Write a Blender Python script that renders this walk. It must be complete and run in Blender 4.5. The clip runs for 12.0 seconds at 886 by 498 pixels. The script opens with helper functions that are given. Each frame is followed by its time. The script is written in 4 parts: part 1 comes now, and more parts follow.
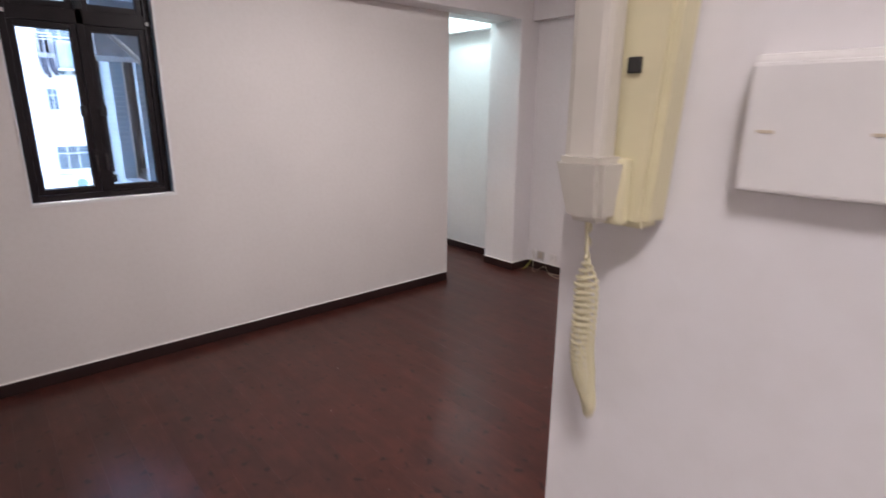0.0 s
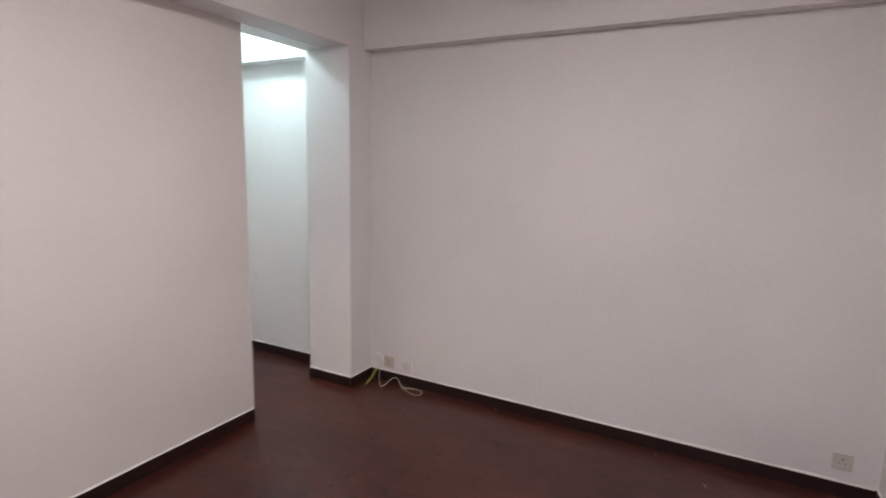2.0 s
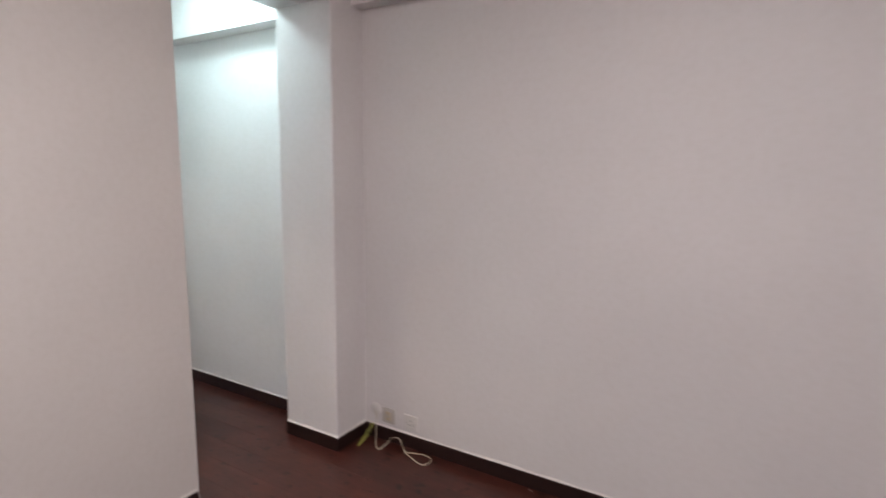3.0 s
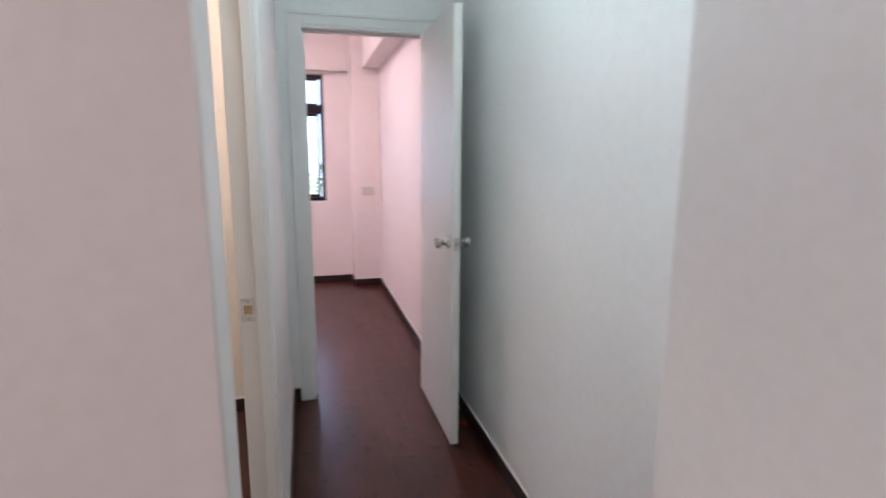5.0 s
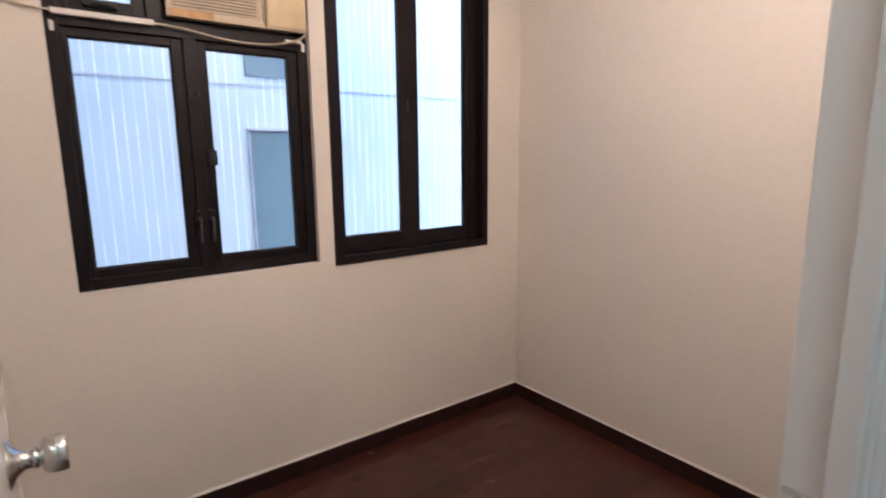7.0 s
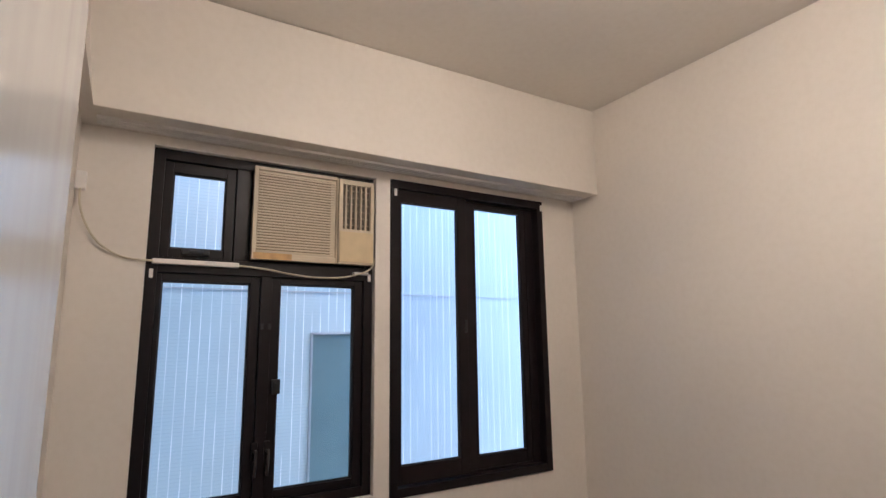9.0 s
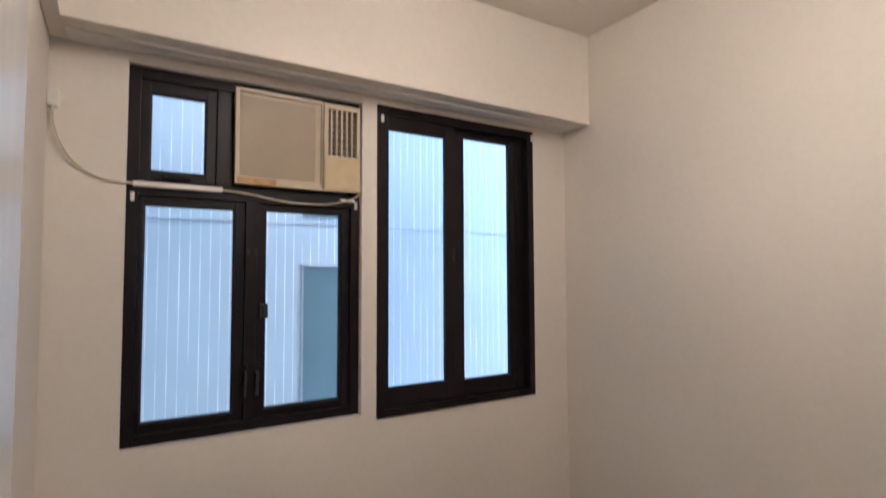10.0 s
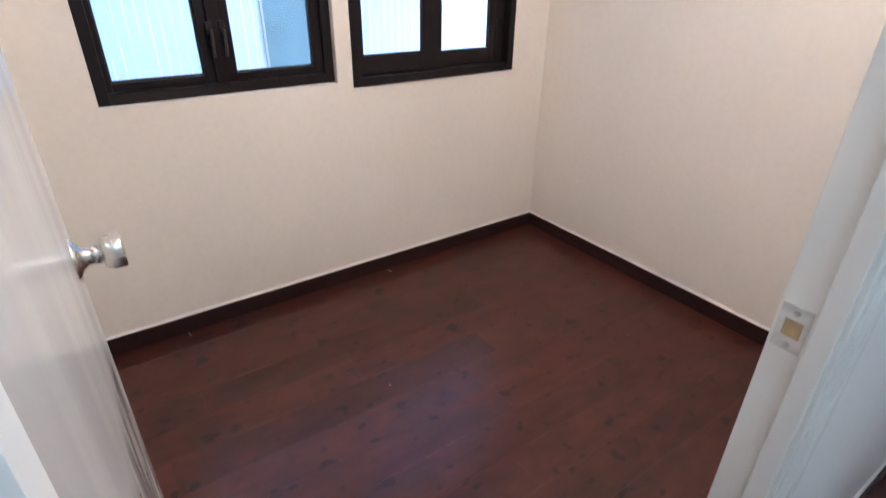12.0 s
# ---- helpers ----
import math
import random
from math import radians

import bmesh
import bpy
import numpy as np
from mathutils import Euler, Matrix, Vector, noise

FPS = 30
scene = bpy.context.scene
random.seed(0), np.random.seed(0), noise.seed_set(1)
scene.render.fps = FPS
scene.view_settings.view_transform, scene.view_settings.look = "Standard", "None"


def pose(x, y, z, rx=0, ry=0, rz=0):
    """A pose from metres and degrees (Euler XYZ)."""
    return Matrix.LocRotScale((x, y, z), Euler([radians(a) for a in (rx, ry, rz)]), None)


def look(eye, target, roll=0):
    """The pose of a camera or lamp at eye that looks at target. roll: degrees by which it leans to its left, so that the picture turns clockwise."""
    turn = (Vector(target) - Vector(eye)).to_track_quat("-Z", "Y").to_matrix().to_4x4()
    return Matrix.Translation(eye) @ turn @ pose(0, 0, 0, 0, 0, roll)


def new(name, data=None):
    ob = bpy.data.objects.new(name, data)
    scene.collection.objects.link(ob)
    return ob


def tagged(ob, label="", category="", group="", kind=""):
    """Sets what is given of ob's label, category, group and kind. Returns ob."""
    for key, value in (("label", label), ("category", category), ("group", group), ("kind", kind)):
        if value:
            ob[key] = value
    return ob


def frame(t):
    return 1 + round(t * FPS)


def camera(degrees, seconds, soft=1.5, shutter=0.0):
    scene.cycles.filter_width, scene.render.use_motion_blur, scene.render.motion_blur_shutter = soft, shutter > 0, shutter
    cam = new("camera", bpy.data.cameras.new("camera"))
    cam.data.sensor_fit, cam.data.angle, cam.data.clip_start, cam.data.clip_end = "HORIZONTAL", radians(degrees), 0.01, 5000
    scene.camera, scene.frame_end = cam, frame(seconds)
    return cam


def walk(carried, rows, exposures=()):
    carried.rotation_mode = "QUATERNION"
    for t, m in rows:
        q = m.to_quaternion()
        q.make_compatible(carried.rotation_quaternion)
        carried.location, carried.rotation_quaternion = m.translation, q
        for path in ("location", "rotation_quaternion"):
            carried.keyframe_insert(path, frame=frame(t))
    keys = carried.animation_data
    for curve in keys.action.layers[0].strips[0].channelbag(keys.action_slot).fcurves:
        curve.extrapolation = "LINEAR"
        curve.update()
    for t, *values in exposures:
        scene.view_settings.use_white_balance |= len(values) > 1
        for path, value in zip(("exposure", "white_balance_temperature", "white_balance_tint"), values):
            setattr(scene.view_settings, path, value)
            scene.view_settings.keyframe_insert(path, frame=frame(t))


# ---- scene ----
cam = camera(80.1, 12.0, shutter=0.5)
PATH = [
    (0, (-3.196, -3.585, 1.573), (-1.919, -2.134, 1.06), 0.4),
    (0.1, (-3.166, -3.562, 1.574), (-1.92, -2.081, 1.068), 0.2),
    (0.3, (-3.093, -3.469, 1.586), (-1.872, -1.965, 1.09), 0.1),
    (0.5, (-3.046, -3.363, 1.618), (-1.795, -1.882, 1.124), 0.3),
    (1, (-2.897, -2.996, 1.62), (-1.416, -1.705, 1.243), 1.0),
    (1.5, (-2.558, -2.739, 1.609), (-0.921, -1.638, 1.284), 1.2),
    (2, (-2.162, -2.494, 1.605), (-0.426, -1.553, 1.29), 1.3),
    (2.5, (-1.762, -2.259, 1.547), (0.034, -1.428, 1.259), 1.3),
    (3, (-1.333, -2.088, 1.516), (0.366, -1.07, 1.233), 0.7),
    (3.2, (-1.137, -1.962, 1.515), (0.455, -0.788, 1.219), -0.0),
    (4.8, (-0.002, -0.701, 1.388), (1.209, 2.583, 0.77), -0.1),
    (5, (0.107, -0.57, 1.402), (0.998, 2.811, 0.766), 0.3),
    (5.5, (0.213, -0.224, 1.398), (0.224, 1.742, 1.029), 0.8),
    (6, (0.204, 0.05, 1.412), (-0.383, 1.923, 1.027), 0.6),
    (6.5, (0.16, 0.24, 1.405), (-1.126, 1.715, 0.989), 0.8),
    (6.7, (0.143, 0.216, 1.395), (-1.324, 1.505, 0.962), 1.0),
    (8.3, (0.14, 0.27, 1.54), (-1.597, 1.266, 1.548), 0.2),
    (8.5, (0.128, 0.252, 1.585), (-1.602, 1.248, 1.705), 0.2),
    (9, (0.115, 0.221, 1.581), (-1.577, 1.235, 1.91), -0.7),
    (9.5, (0.124, 0.251, 1.581), (-1.58, 1.26, 1.867), -0.5),
    (10, (0.117, 0.25, 1.535), (-1.584, 1.297, 1.636), -0.2),
    (10.5, (0.134, 0.223, 1.49), (-1.54, 1.302, 1.305), 0.4),
    (11, (0.137, 0.221, 1.45), (-1.482, 1.288, 0.958), 0.5),
    (11.5, (0.139, 0.197, 1.404), (-1.388, 1.243, 0.643), 0.4),
    (12, (0.138, 0.197, 1.381), (-1.307, 1.209, 0.439), 0.7),
]
EXPOSURE = [(0.0, 4.3, 6050, 15), (0.5, 4.5, 6000, 16), (1.0, 4.45, 6050, 14), (1.5, 4.35, 6100, 14), (3.0, 4.35, 6150, 14), (5.0, 4.35, 6100, 19), (5.5, 4.45, 6050, 24), (6.0, 4.3, 6000, 22), (6.5, 4.1, 6000, 20), (6.7, 4.1, 6050, 20), (8.5, 3.52, 5850, 14), (10.0, 3.58, 5820, 12), (11.0, 3.98, 5650, 12), (11.5, 4.28, 5600, 10), (12.0, 4.67, 5400, 14)]
walk(cam, [(t, look(eye, target, roll)) for t, eye, target, roll in PATH], EXPOSURE)


# ---- sky, sun and exposure ----
world = bpy.data.worlds.new("sky")
scene.world = world
world.use_nodes = True
sky_nt = world.node_tree
sky_tex = sky_nt.nodes.new("ShaderNodeTexSky")
sky_tex.sky_type = 'NISHITA'
sky_tex.sun_disc = False
sky_tex.sun_elevation = radians(87)
sky_tex.sun_rotation = radians(68)
sky_tex.dust_density = 2.5
sky_nt.links.new(sky_tex.outputs["Color"], sky_nt.nodes["Background"].inputs["Color"])
sky_nt.nodes["Background"].inputs["Strength"].default_value = 0.15

sun = new("sun", bpy.data.lights.new("sun", 'SUN'))
sun.data.energy = 0.5
sun.data.angle = radians(25)
sun.data.color = (1.0, 0.96, 0.9)
sun.matrix_world = look((0, 0, 0), (-0.03, -0.02, -1.0))

LAMP_LIVING = 2.5      # watts
LAMP_ENTRANCE = 0.95
LAMP_CORRIDOR = 0.52
LAMP_BEDROOM = 1.3
LAMP_PINK = 1.7

# ---- materials ----
def node_mat(name):
    m = bpy.data.materials.new(name)
    m.use_nodes = True
    nt = m.node_tree
    return m, nt, nt.nodes["Principled BSDF"]


def add_noise(nt, scale, detail=4.0, coord="Object", stretch=(1, 1, 1)):
    tc = nt.nodes.new("ShaderNodeTexCoord")
    mp = nt.nodes.new("ShaderNodeMapping")
    mp.inputs["Scale"].default_value = stretch
    n = nt.nodes.new("ShaderNodeTexNoise")
    n.inputs["Scale"].default_value = scale
    n.inputs["Detail"].default_value = detail
    nt.links.new(tc.outputs[coord], mp.inputs["Vector"])
    nt.links.new(mp.outputs["Vector"], n.inputs["Vector"])
    return n


def ramp(nt, src, stops):
    r = nt.nodes.new("ShaderNodeValToRGB")
    el = r.color_ramp.elements
    while len(el) < len(stops):
        el.new(0.5)
    for e, (p, c) in zip(el, stops):
        e.position, e.color = p, (*c, 1.0)
    nt.links.new(src, r.inputs["Fac"])
    return r


def mult(nt, a, b, fac=1.0, mode='MULTIPLY'):
    mx = nt.nodes.new("ShaderNodeMix")
    mx.data_type, mx.blend_type = 'RGBA', mode
    mx.inputs[0].default_value = fac
    nt.links.new(a, mx.inputs[6])
    nt.links.new(b, mx.inputs[7])
    return mx.outputs[2]


def bump(nt, bsdf, pairs):
    last = None
    for src, strength, dist in pairs:
        b = nt.nodes.new("ShaderNodeBump")
        b.inputs["Strength"].default_value = strength
        b.inputs["Distance"].default_value = dist
        nt.links.new(src, b.inputs["Height"])
        if last:
            nt.links.new(last.outputs["Normal"], b.inputs["Normal"])
        last = b
    nt.links.new(last.outputs["Normal"], bsdf.inputs["Normal"])


def scale_col(c, k):
    return tuple(min(1.0, v * k) for v in c)


def paint(name, col, rough=0.55, vary=0.05, fine=110, wave=0.6):
    """Roller-painted plaster: faint mottling, fine orange-peel and slow waviness."""
    m, nt, b = node_mat(name)
    big = add_noise(nt, 1.3, 5)
    small = add_noise(nt, 38, 3)
    r1 = ramp(nt, big.outputs["Fac"], [(0.3, scale_col(col, 1 - vary)), (0.7, scale_col(col, 1 + vary * 0.6))])
    r2 = ramp(nt, small.outputs["Fac"], [(0.25, (0.965, 0.96, 0.95)), (0.6, (1, 1, 1))])
    nt.links.new(mult(nt, r1.outputs["Color"], r2.outputs["Color"]), b.inputs["Base Color"])
    rr = ramp(nt, big.outputs["Fac"], [(0.3, (rough - 0.07,) * 3), (0.75, (rough + 0.1,) * 3)])
    nt.links.new(rr.outputs["Color"], b.inputs["Roughness"])
    pf = add_noise(nt, fine, 2)
    pw = add_noise(nt, 3.5, 2)
    bump(nt, b, [(pw.outputs["Fac"], 0.12 * wave, 0.03), (pf.outputs["Fac"], 0.05, 0.001)])
    return m


def plain(name, col, rough=0.4, metal=0.0, vary=0.06, scale=30, bumpy=0.0, coat=0.0):
    m, nt, b = node_mat(name)
    n = add_noise(nt, scale, 4)
    r = ramp(nt, n.outputs["Fac"], [(0.3, scale_col(col, 1 - vary)), (0.7, scale_col(col, 1 + vary))])
    nt.links.new(r.outputs["Color"], b.inputs["Base Color"])
    rr = ramp(nt, n.outputs["Fac"], [(0.2, (max(0.03, rough - 0.04),) * 3), (0.8, (rough + 0.05,) * 3)])
    nt.links.new(rr.outputs["Color"], b.inputs["Roughness"])
    b.inputs["Metallic"].default_value = metal
    b.inputs["Coat Weight"].default_value = coat
    if bumpy:
        f = add_noise(nt, scale * 6, 3)
        bump(nt, b, [(f.outputs["Fac"], bumpy, 0.002)])
    return m


def wood_floor(name):
    """Dark red-brown laminate boards with long grain, knots and worn gloss, different on every board."""
    m, nt, b = node_mat(name)
    geo = nt.nodes.new("ShaderNodeNewGeometry")
    info = nt.nodes.new("ShaderNodeObjectInfo")
    off = nt.nodes.new("ShaderNodeVectorMath")
    off.operation = 'SCALE'
    off.inputs[0].default_value = (0.0, 0.06, 0.0)
    nt.links.new(info.outputs["Random"], off.inputs["Scale"])
    add = nt.nodes.new("ShaderNodeVectorMath")
    nt.links.new(geo.outputs["Position"], add.inputs[0])
    nt.links.new(off.outputs["Vector"], add.inputs[1])

    def tex(kind, scale, stretch, **sockets):
        mp = nt.nodes.new("ShaderNodeMapping")
        mp.inputs["Scale"].default_value = stretch
        nt.links.new(add.outputs["Vector"], mp.inputs["Vector"])
        n = nt.nodes.new(kind)
        n.inputs["Scale"].default_value = scale
        for k, v in sockets.items():
            n.inputs[k].default_value = v
        nt.links.new(mp.outputs["Vector"], n.inputs["Vector"])
        return n

    grain = tex("ShaderNodeTexNoise", 5, (6, 0.5, 1), Detail=4.0, Roughness=0.5)
    fibre = tex("ShaderNodeTexNoise", 14, (8, 0.4, 1), Detail=2.0)
    blotch = tex("ShaderNodeTexNoise", 3.2, (1.6, 0.7, 1), Detail=4.0)
    knot = tex("ShaderNodeTexNoise", 9, (1.3, 0.8, 1), Detail=3.0, Roughness=0.55, Distortion=0.4)
    spot = tex("ShaderNodeTexNoise", 17, (1.1, 0.8, 1), Detail=1.5)
    base = ramp(nt, grain.outputs["Fac"], [(0.2, (0.047, 0.0122, 0.0082)), (0.5, (0.055, 0.0148, 0.0099)), (0.82, (0.065, 0.0182, 0.0122))])
    fb = ramp(nt, fibre.outputs["Fac"], [(0.25, (0.92, 0.91, 0.91)), (0.7, (1.03, 1.03, 1.03))])
    bl = ramp(nt, blotch.outputs["Fac"], [(0.25, (0.8, 0.78, 0.78)), (0.75, (1.12, 1.1, 1.1))])
    kn = ramp(nt, knot.outputs["Fac"], [(0.28, (0.74, 0.72, 0.72)), (0.5, (0.99, 0.99, 0.99)), (0.7, (1.3, 1.28, 1.25))])
    sp = ramp(nt, spot.outputs["Fac"], [(0.29, (0.3, 0.28, 0.3)), (0.37, (1, 1, 1))])
    each = ramp(nt, info.outputs["Random"], [(0.0, (0.86, 0.85, 0.85)), (1.0, (1.16, 1.15, 1.14))])
    c = mult(nt, base.outputs["Color"], fb.outputs["Color"])
    c = mult(nt, c, bl.outputs["Color"])
    c = mult(nt, c, kn.outputs["Color"])
    c = mult(nt, c, sp.outputs["Color"])
    c = mult(nt, c, each.outputs["Color"])
    nt.links.new(c, b.inputs["Base Color"])
    streak = tex("ShaderNodeTexNoise", 2.2, (4.5, 0.6, 1), Detail=1.5)
    rr = ramp(nt, streak.outputs["Fac"], [(0.3, (0.36,) * 3), (0.7, (0.29,) * 3)])
    nt.links.new(rr.outputs["Color"], b.inputs["Roughness"])
    b.inputs["Specular IOR Level"].default_value = 0.42
    bump(nt, b, [(grain.outputs["Fac"], 0.03, 0.001)])
    return m


def mosaic(name, tile, joint, tw, th, gap=0.004, rough=0.4):
    """Small glazed facade tiles in straight courses, on any upright face."""
    m, nt, b = node_mat(name)
    tc = nt.nodes.new("ShaderNodeTexCoord")
    sep = nt.nodes.new("ShaderNodeSeparateXYZ")
    nt.links.new(tc.outputs["Object"], sep.inputs[0])
    su = nt.nodes.new("ShaderNodeMath")
    su.operation = 'ADD'
    nt.links.new(sep.outputs["X"], su.inputs[0])
    nt.links.new(sep.outputs["Y"], su.inputs[1])
    comb = nt.nodes.new("ShaderNodeCombineXYZ")
    nt.links.new(su.outputs[0], comb.inputs["X"])
    nt.links.new(sep.outputs["Z"], comb.inputs["Y"])
    br = nt.nodes.new("ShaderNodeTexBrick")
    br.offset = 0.0
    br.inputs["Scale"].default_value = 1.0
    br.inputs["Brick Width"].default_value = tw
    br.inputs["Row Height"].default_value = th
    br.inputs["Mortar Size"].default_value = gap
    br.inputs["Color1"].default_value = (*tile, 1)
    br.inputs["Color2"].default_value = (*scale_col(tile, 0.93), 1)
    br.inputs["Mortar"].default_value = (*joint, 1)
    nt.links.new(comb.outputs[0], br.inputs["Vector"])
    n = add_noise(nt, 0.7, 5)
    st = ramp(nt, n.outputs["Fac"], [(0.3, (0.86, 0.87, 0.87)), (0.65, (1, 1, 1))])
    nt.links.new(mult(nt, br.outputs["Color"], st.outputs["Color"]), b.inputs["Base Color"])
    b.inputs["Roughness"].default_value = rough
    bump(nt, b, [(br.outputs["Fac"], -0.3, 0.004)])
    return m


def well_tiles(name, tile):
    """Glazed strip tiles: bright, broken upright joints every 7 cm and very faint level ones."""
    m, nt, b = node_mat(name)
    tc = nt.nodes.new("ShaderNodeTexCoord")
    sep = nt.nodes.new("ShaderNodeSeparateXYZ")
    nt.links.new(tc.outputs["Object"], sep.inputs[0])
    comb = nt.nodes.new("ShaderNodeCombineXYZ")
    nt.links.new(sep.outputs["Y"], comb.inputs["X"])
    nt.links.new(sep.outputs["Z"], comb.inputs["Y"])

    def courses(w, h, gap):
        br = nt.nodes.new("ShaderNodeTexBrick")
        br.offset = 0.0
        for k, v in (("Scale", 1.0), ("Brick Width", w), ("Row Height", h), ("Mortar Size", gap)):
            br.inputs[k].default_value = v
        nt.links.new(comb.outputs[0], br.inputs["Vector"])
        return br

    up = courses(0.07, 90.0, 0.0036)
    level = courses(90.0, 0.026, 0.0026)
    worn = add_noise(nt, 2.4, 4, stretch=(1, 6, 0.7))
    keep = ramp(nt, worn.outputs["Fac"], [(0.36, (0.0,) * 3), (0.6, (1.0,) * 3)])
    joint = mult(nt, up.outputs["Fac"], keep.outputs["Color"])
    stain = add_noise(nt, 0.9, 5)
    base = ramp(nt, stain.outputs["Fac"], [(0.3, scale_col(tile, 0.86)), (0.65, tile)])
    mx = nt.nodes.new("ShaderNodeMix")
    mx.data_type = 'RGBA'
    nt.links.new(joint, mx.inputs[0])
    nt.links.new(base.outputs["Color"], mx.inputs[6])
    mx.inputs[7].default_value = (0.97, 0.97, 0.96, 1)
    fine = ramp(nt, level.outputs["Fac"], [(0.0, (1, 1, 1)), (1.0, (0.86, 0.885, 0.9))])
    nt.links.new(mult(nt, mx.outputs[2], fine.outputs["Color"]), b.inputs["Base Color"])
    b.inputs["Roughness"].default_value = 0.4
    bump(nt, b, [(up.outputs["Fac"], -0.2, 0.003)])
    return m


def glass(name, tint=(1, 1, 1), rough=0.0):
    m, nt, b = node_mat(name)
    b.inputs["Base Color"].default_value = (*tint, 1)
    b.inputs["Transmission Weight"].default_value = 1.0
    b.inputs["Roughness"].default_value = rough
    b.inputs["IOR"].default_value = 1.45
    return m


def glow(name, col, strength):
    m, nt, b = node_mat(name)
    b.inputs["Base Color"].default_value = (0.9, 0.9, 0.88, 1)
    b.inputs["Emission Color"].default_value = (*col, 1)
    b.inputs["Emission Strength"].default_value = strength
    return m


PAINT_LIVING = paint("living_wall_paint", (0.73, 0.7, 0.69))
# North wall only: a darker, warmer tone than living_wall_paint.
PAINT_NORTH = paint("living_north_wall_tone", (0.69, 0.65, 0.612))
PAINT_CORRIDOR = paint("corridor_wall_paint", (0.82, 0.815, 0.805), 0.45)
PAINT_BEDROOM = paint("bedroom_wall_paint", (0.75, 0.693, 0.628))
PAINT_PINK = paint("pink_room_wall_paint", (0.8, 0.705, 0.695))
PAINT_CEILING = paint("ceiling_paint", (0.8, 0.75, 0.68), 0.7)
GLOSS_WHITE = plain("white_gloss_paint", (0.73, 0.72, 0.7), 0.42, vary=0.02, scale=5, bumpy=0.03)
DOOR_WHITE = plain("door_gloss_paint", (0.72, 0.69, 0.66), 0.42, vary=0.03, scale=4, bumpy=0.03)
CAULK = plain("white_filler", (0.74, 0.7, 0.66), 0.6, vary=0.06, scale=60, bumpy=0.2)
FLOOR_WOOD = wood_floor("dark_laminate")
SUBFLOOR = plain("subfloor_dark", (0.02, 0.012, 0.01), 0.8)
SKIRTING = plain("dark_brown_skirting", (0.019, 0.0065, 0.0055), 0.45, vary=0.2, scale=18, bumpy=0.1)
FRAME_DARK = plain("dark_bronze_aluminium", (0.011, 0.0075, 0.0085), 0.36, 0.0, vary=0.18, scale=14, bumpy=0.05)
FRAME_DARK.node_tree.nodes["Principled BSDF"].inputs["Specular IOR Level"].default_value = 0.22
FRAME_SEAL = plain("black_rubber_seal", (0.012, 0.012, 0.013), 0.6)
CLEAR_GLASS = glass("window_glass", (0.93, 0.97, 1.0))
# Sliding window: the blue tint stands in for a shadier light well outside.
DIMMING_GLASS = glass("blue_dimming_glass", (0.74, 0.82, 0.91))
NICKEL = plain("satin_nickel", (0.58, 0.56, 0.53), 0.26, 1.0, vary=0.08, scale=40)
DULL_STEEL = plain("brushed_steel", (0.5, 0.49, 0.47), 0.4, 1.0, vary=0.15, scale=60)
PLASTIC_WHITE = plain("white_plastic", (0.72, 0.69, 0.66), 0.35, vary=0.04, scale=25)
PLASTIC_CREAM = plain("aged_cream_plastic", (0.56, 0.47, 0.345), 0.4, vary=0.06, scale=20)
PLASTIC_YELLOW = plain("yellowed_plastic", (0.62, 0.56, 0.36), 0.38, vary=0.06, scale=20)
PLASTIC_PALE = plain("pale_grey_plastic", (0.55, 0.51, 0.44), 0.4, vary=0.04, scale=20)
RUST_STAIN = plain("amber_tape", (0.5, 0.3, 0.12), 0.5, vary=0.2, scale=30)
DARK_SLOT = plain("dark_slot", (0.02, 0.018, 0.016), 0.7)
CORD_WHITE = plain("cream_cable", (0.54, 0.48, 0.36), 0.45, vary=0.05)
CORD_GREEN = plain("yellow_green_cable", (0.35, 0.36, 0.08), 0.5, vary=0.1)
RAW_WOOD = plain("bare_timber", (0.42, 0.3, 0.16), 0.7, vary=0.2, scale=50)
WELL_TILE = well_tiles("pale_strip_tiles", (0.54, 0.645, 0.66))
FACADE_GREY = mosaic("grey_mosaic_tiles", (0.3, 0.38, 0.46), (0.36, 0.44, 0.52), 0.095, 0.045, 0.004)
FACADE_WHITE = mosaic("white_facade_tiles", (0.74, 0.75, 0.755), (0.6, 0.61, 0.62), 0.2, 0.1, 0.006)
FAR_GLASS = plain("far_window_glass", (0.1, 0.13, 0.15), 0.12, vary=0.3, scale=2)
FROST_DARK = plain("grey_frosted_panel", (0.13, 0.21, 0.225), 0.35, vary=0.12, scale=3)
ALU_GREY = plain("weathered_aluminium", (0.45, 0.47, 0.49), 0.45, 0.6, vary=0.1, scale=12)
PIPE_GREY = plain("grey_drain_pipe", (0.4, 0.42, 0.43), 0.5, vary=0.12, scale=8)
CLOTH_DARK = plain("dark_cloth", (0.03, 0.035, 0.05), 0.9, vary=0.3, scale=30)
CONCRETE = plain("street_concrete", (0.2, 0.2, 0.19), 0.85, vary=0.2, scale=3, bumpy=0.2)
LEAF = plain("tree_leaf", (0.15, 0.18, 0.05), 0.55, vary=0.4, scale=9)
BARK = plain("tree_bark", (0.12, 0.085, 0.06), 0.9, vary=0.3, scale=14, bumpy=0.5)

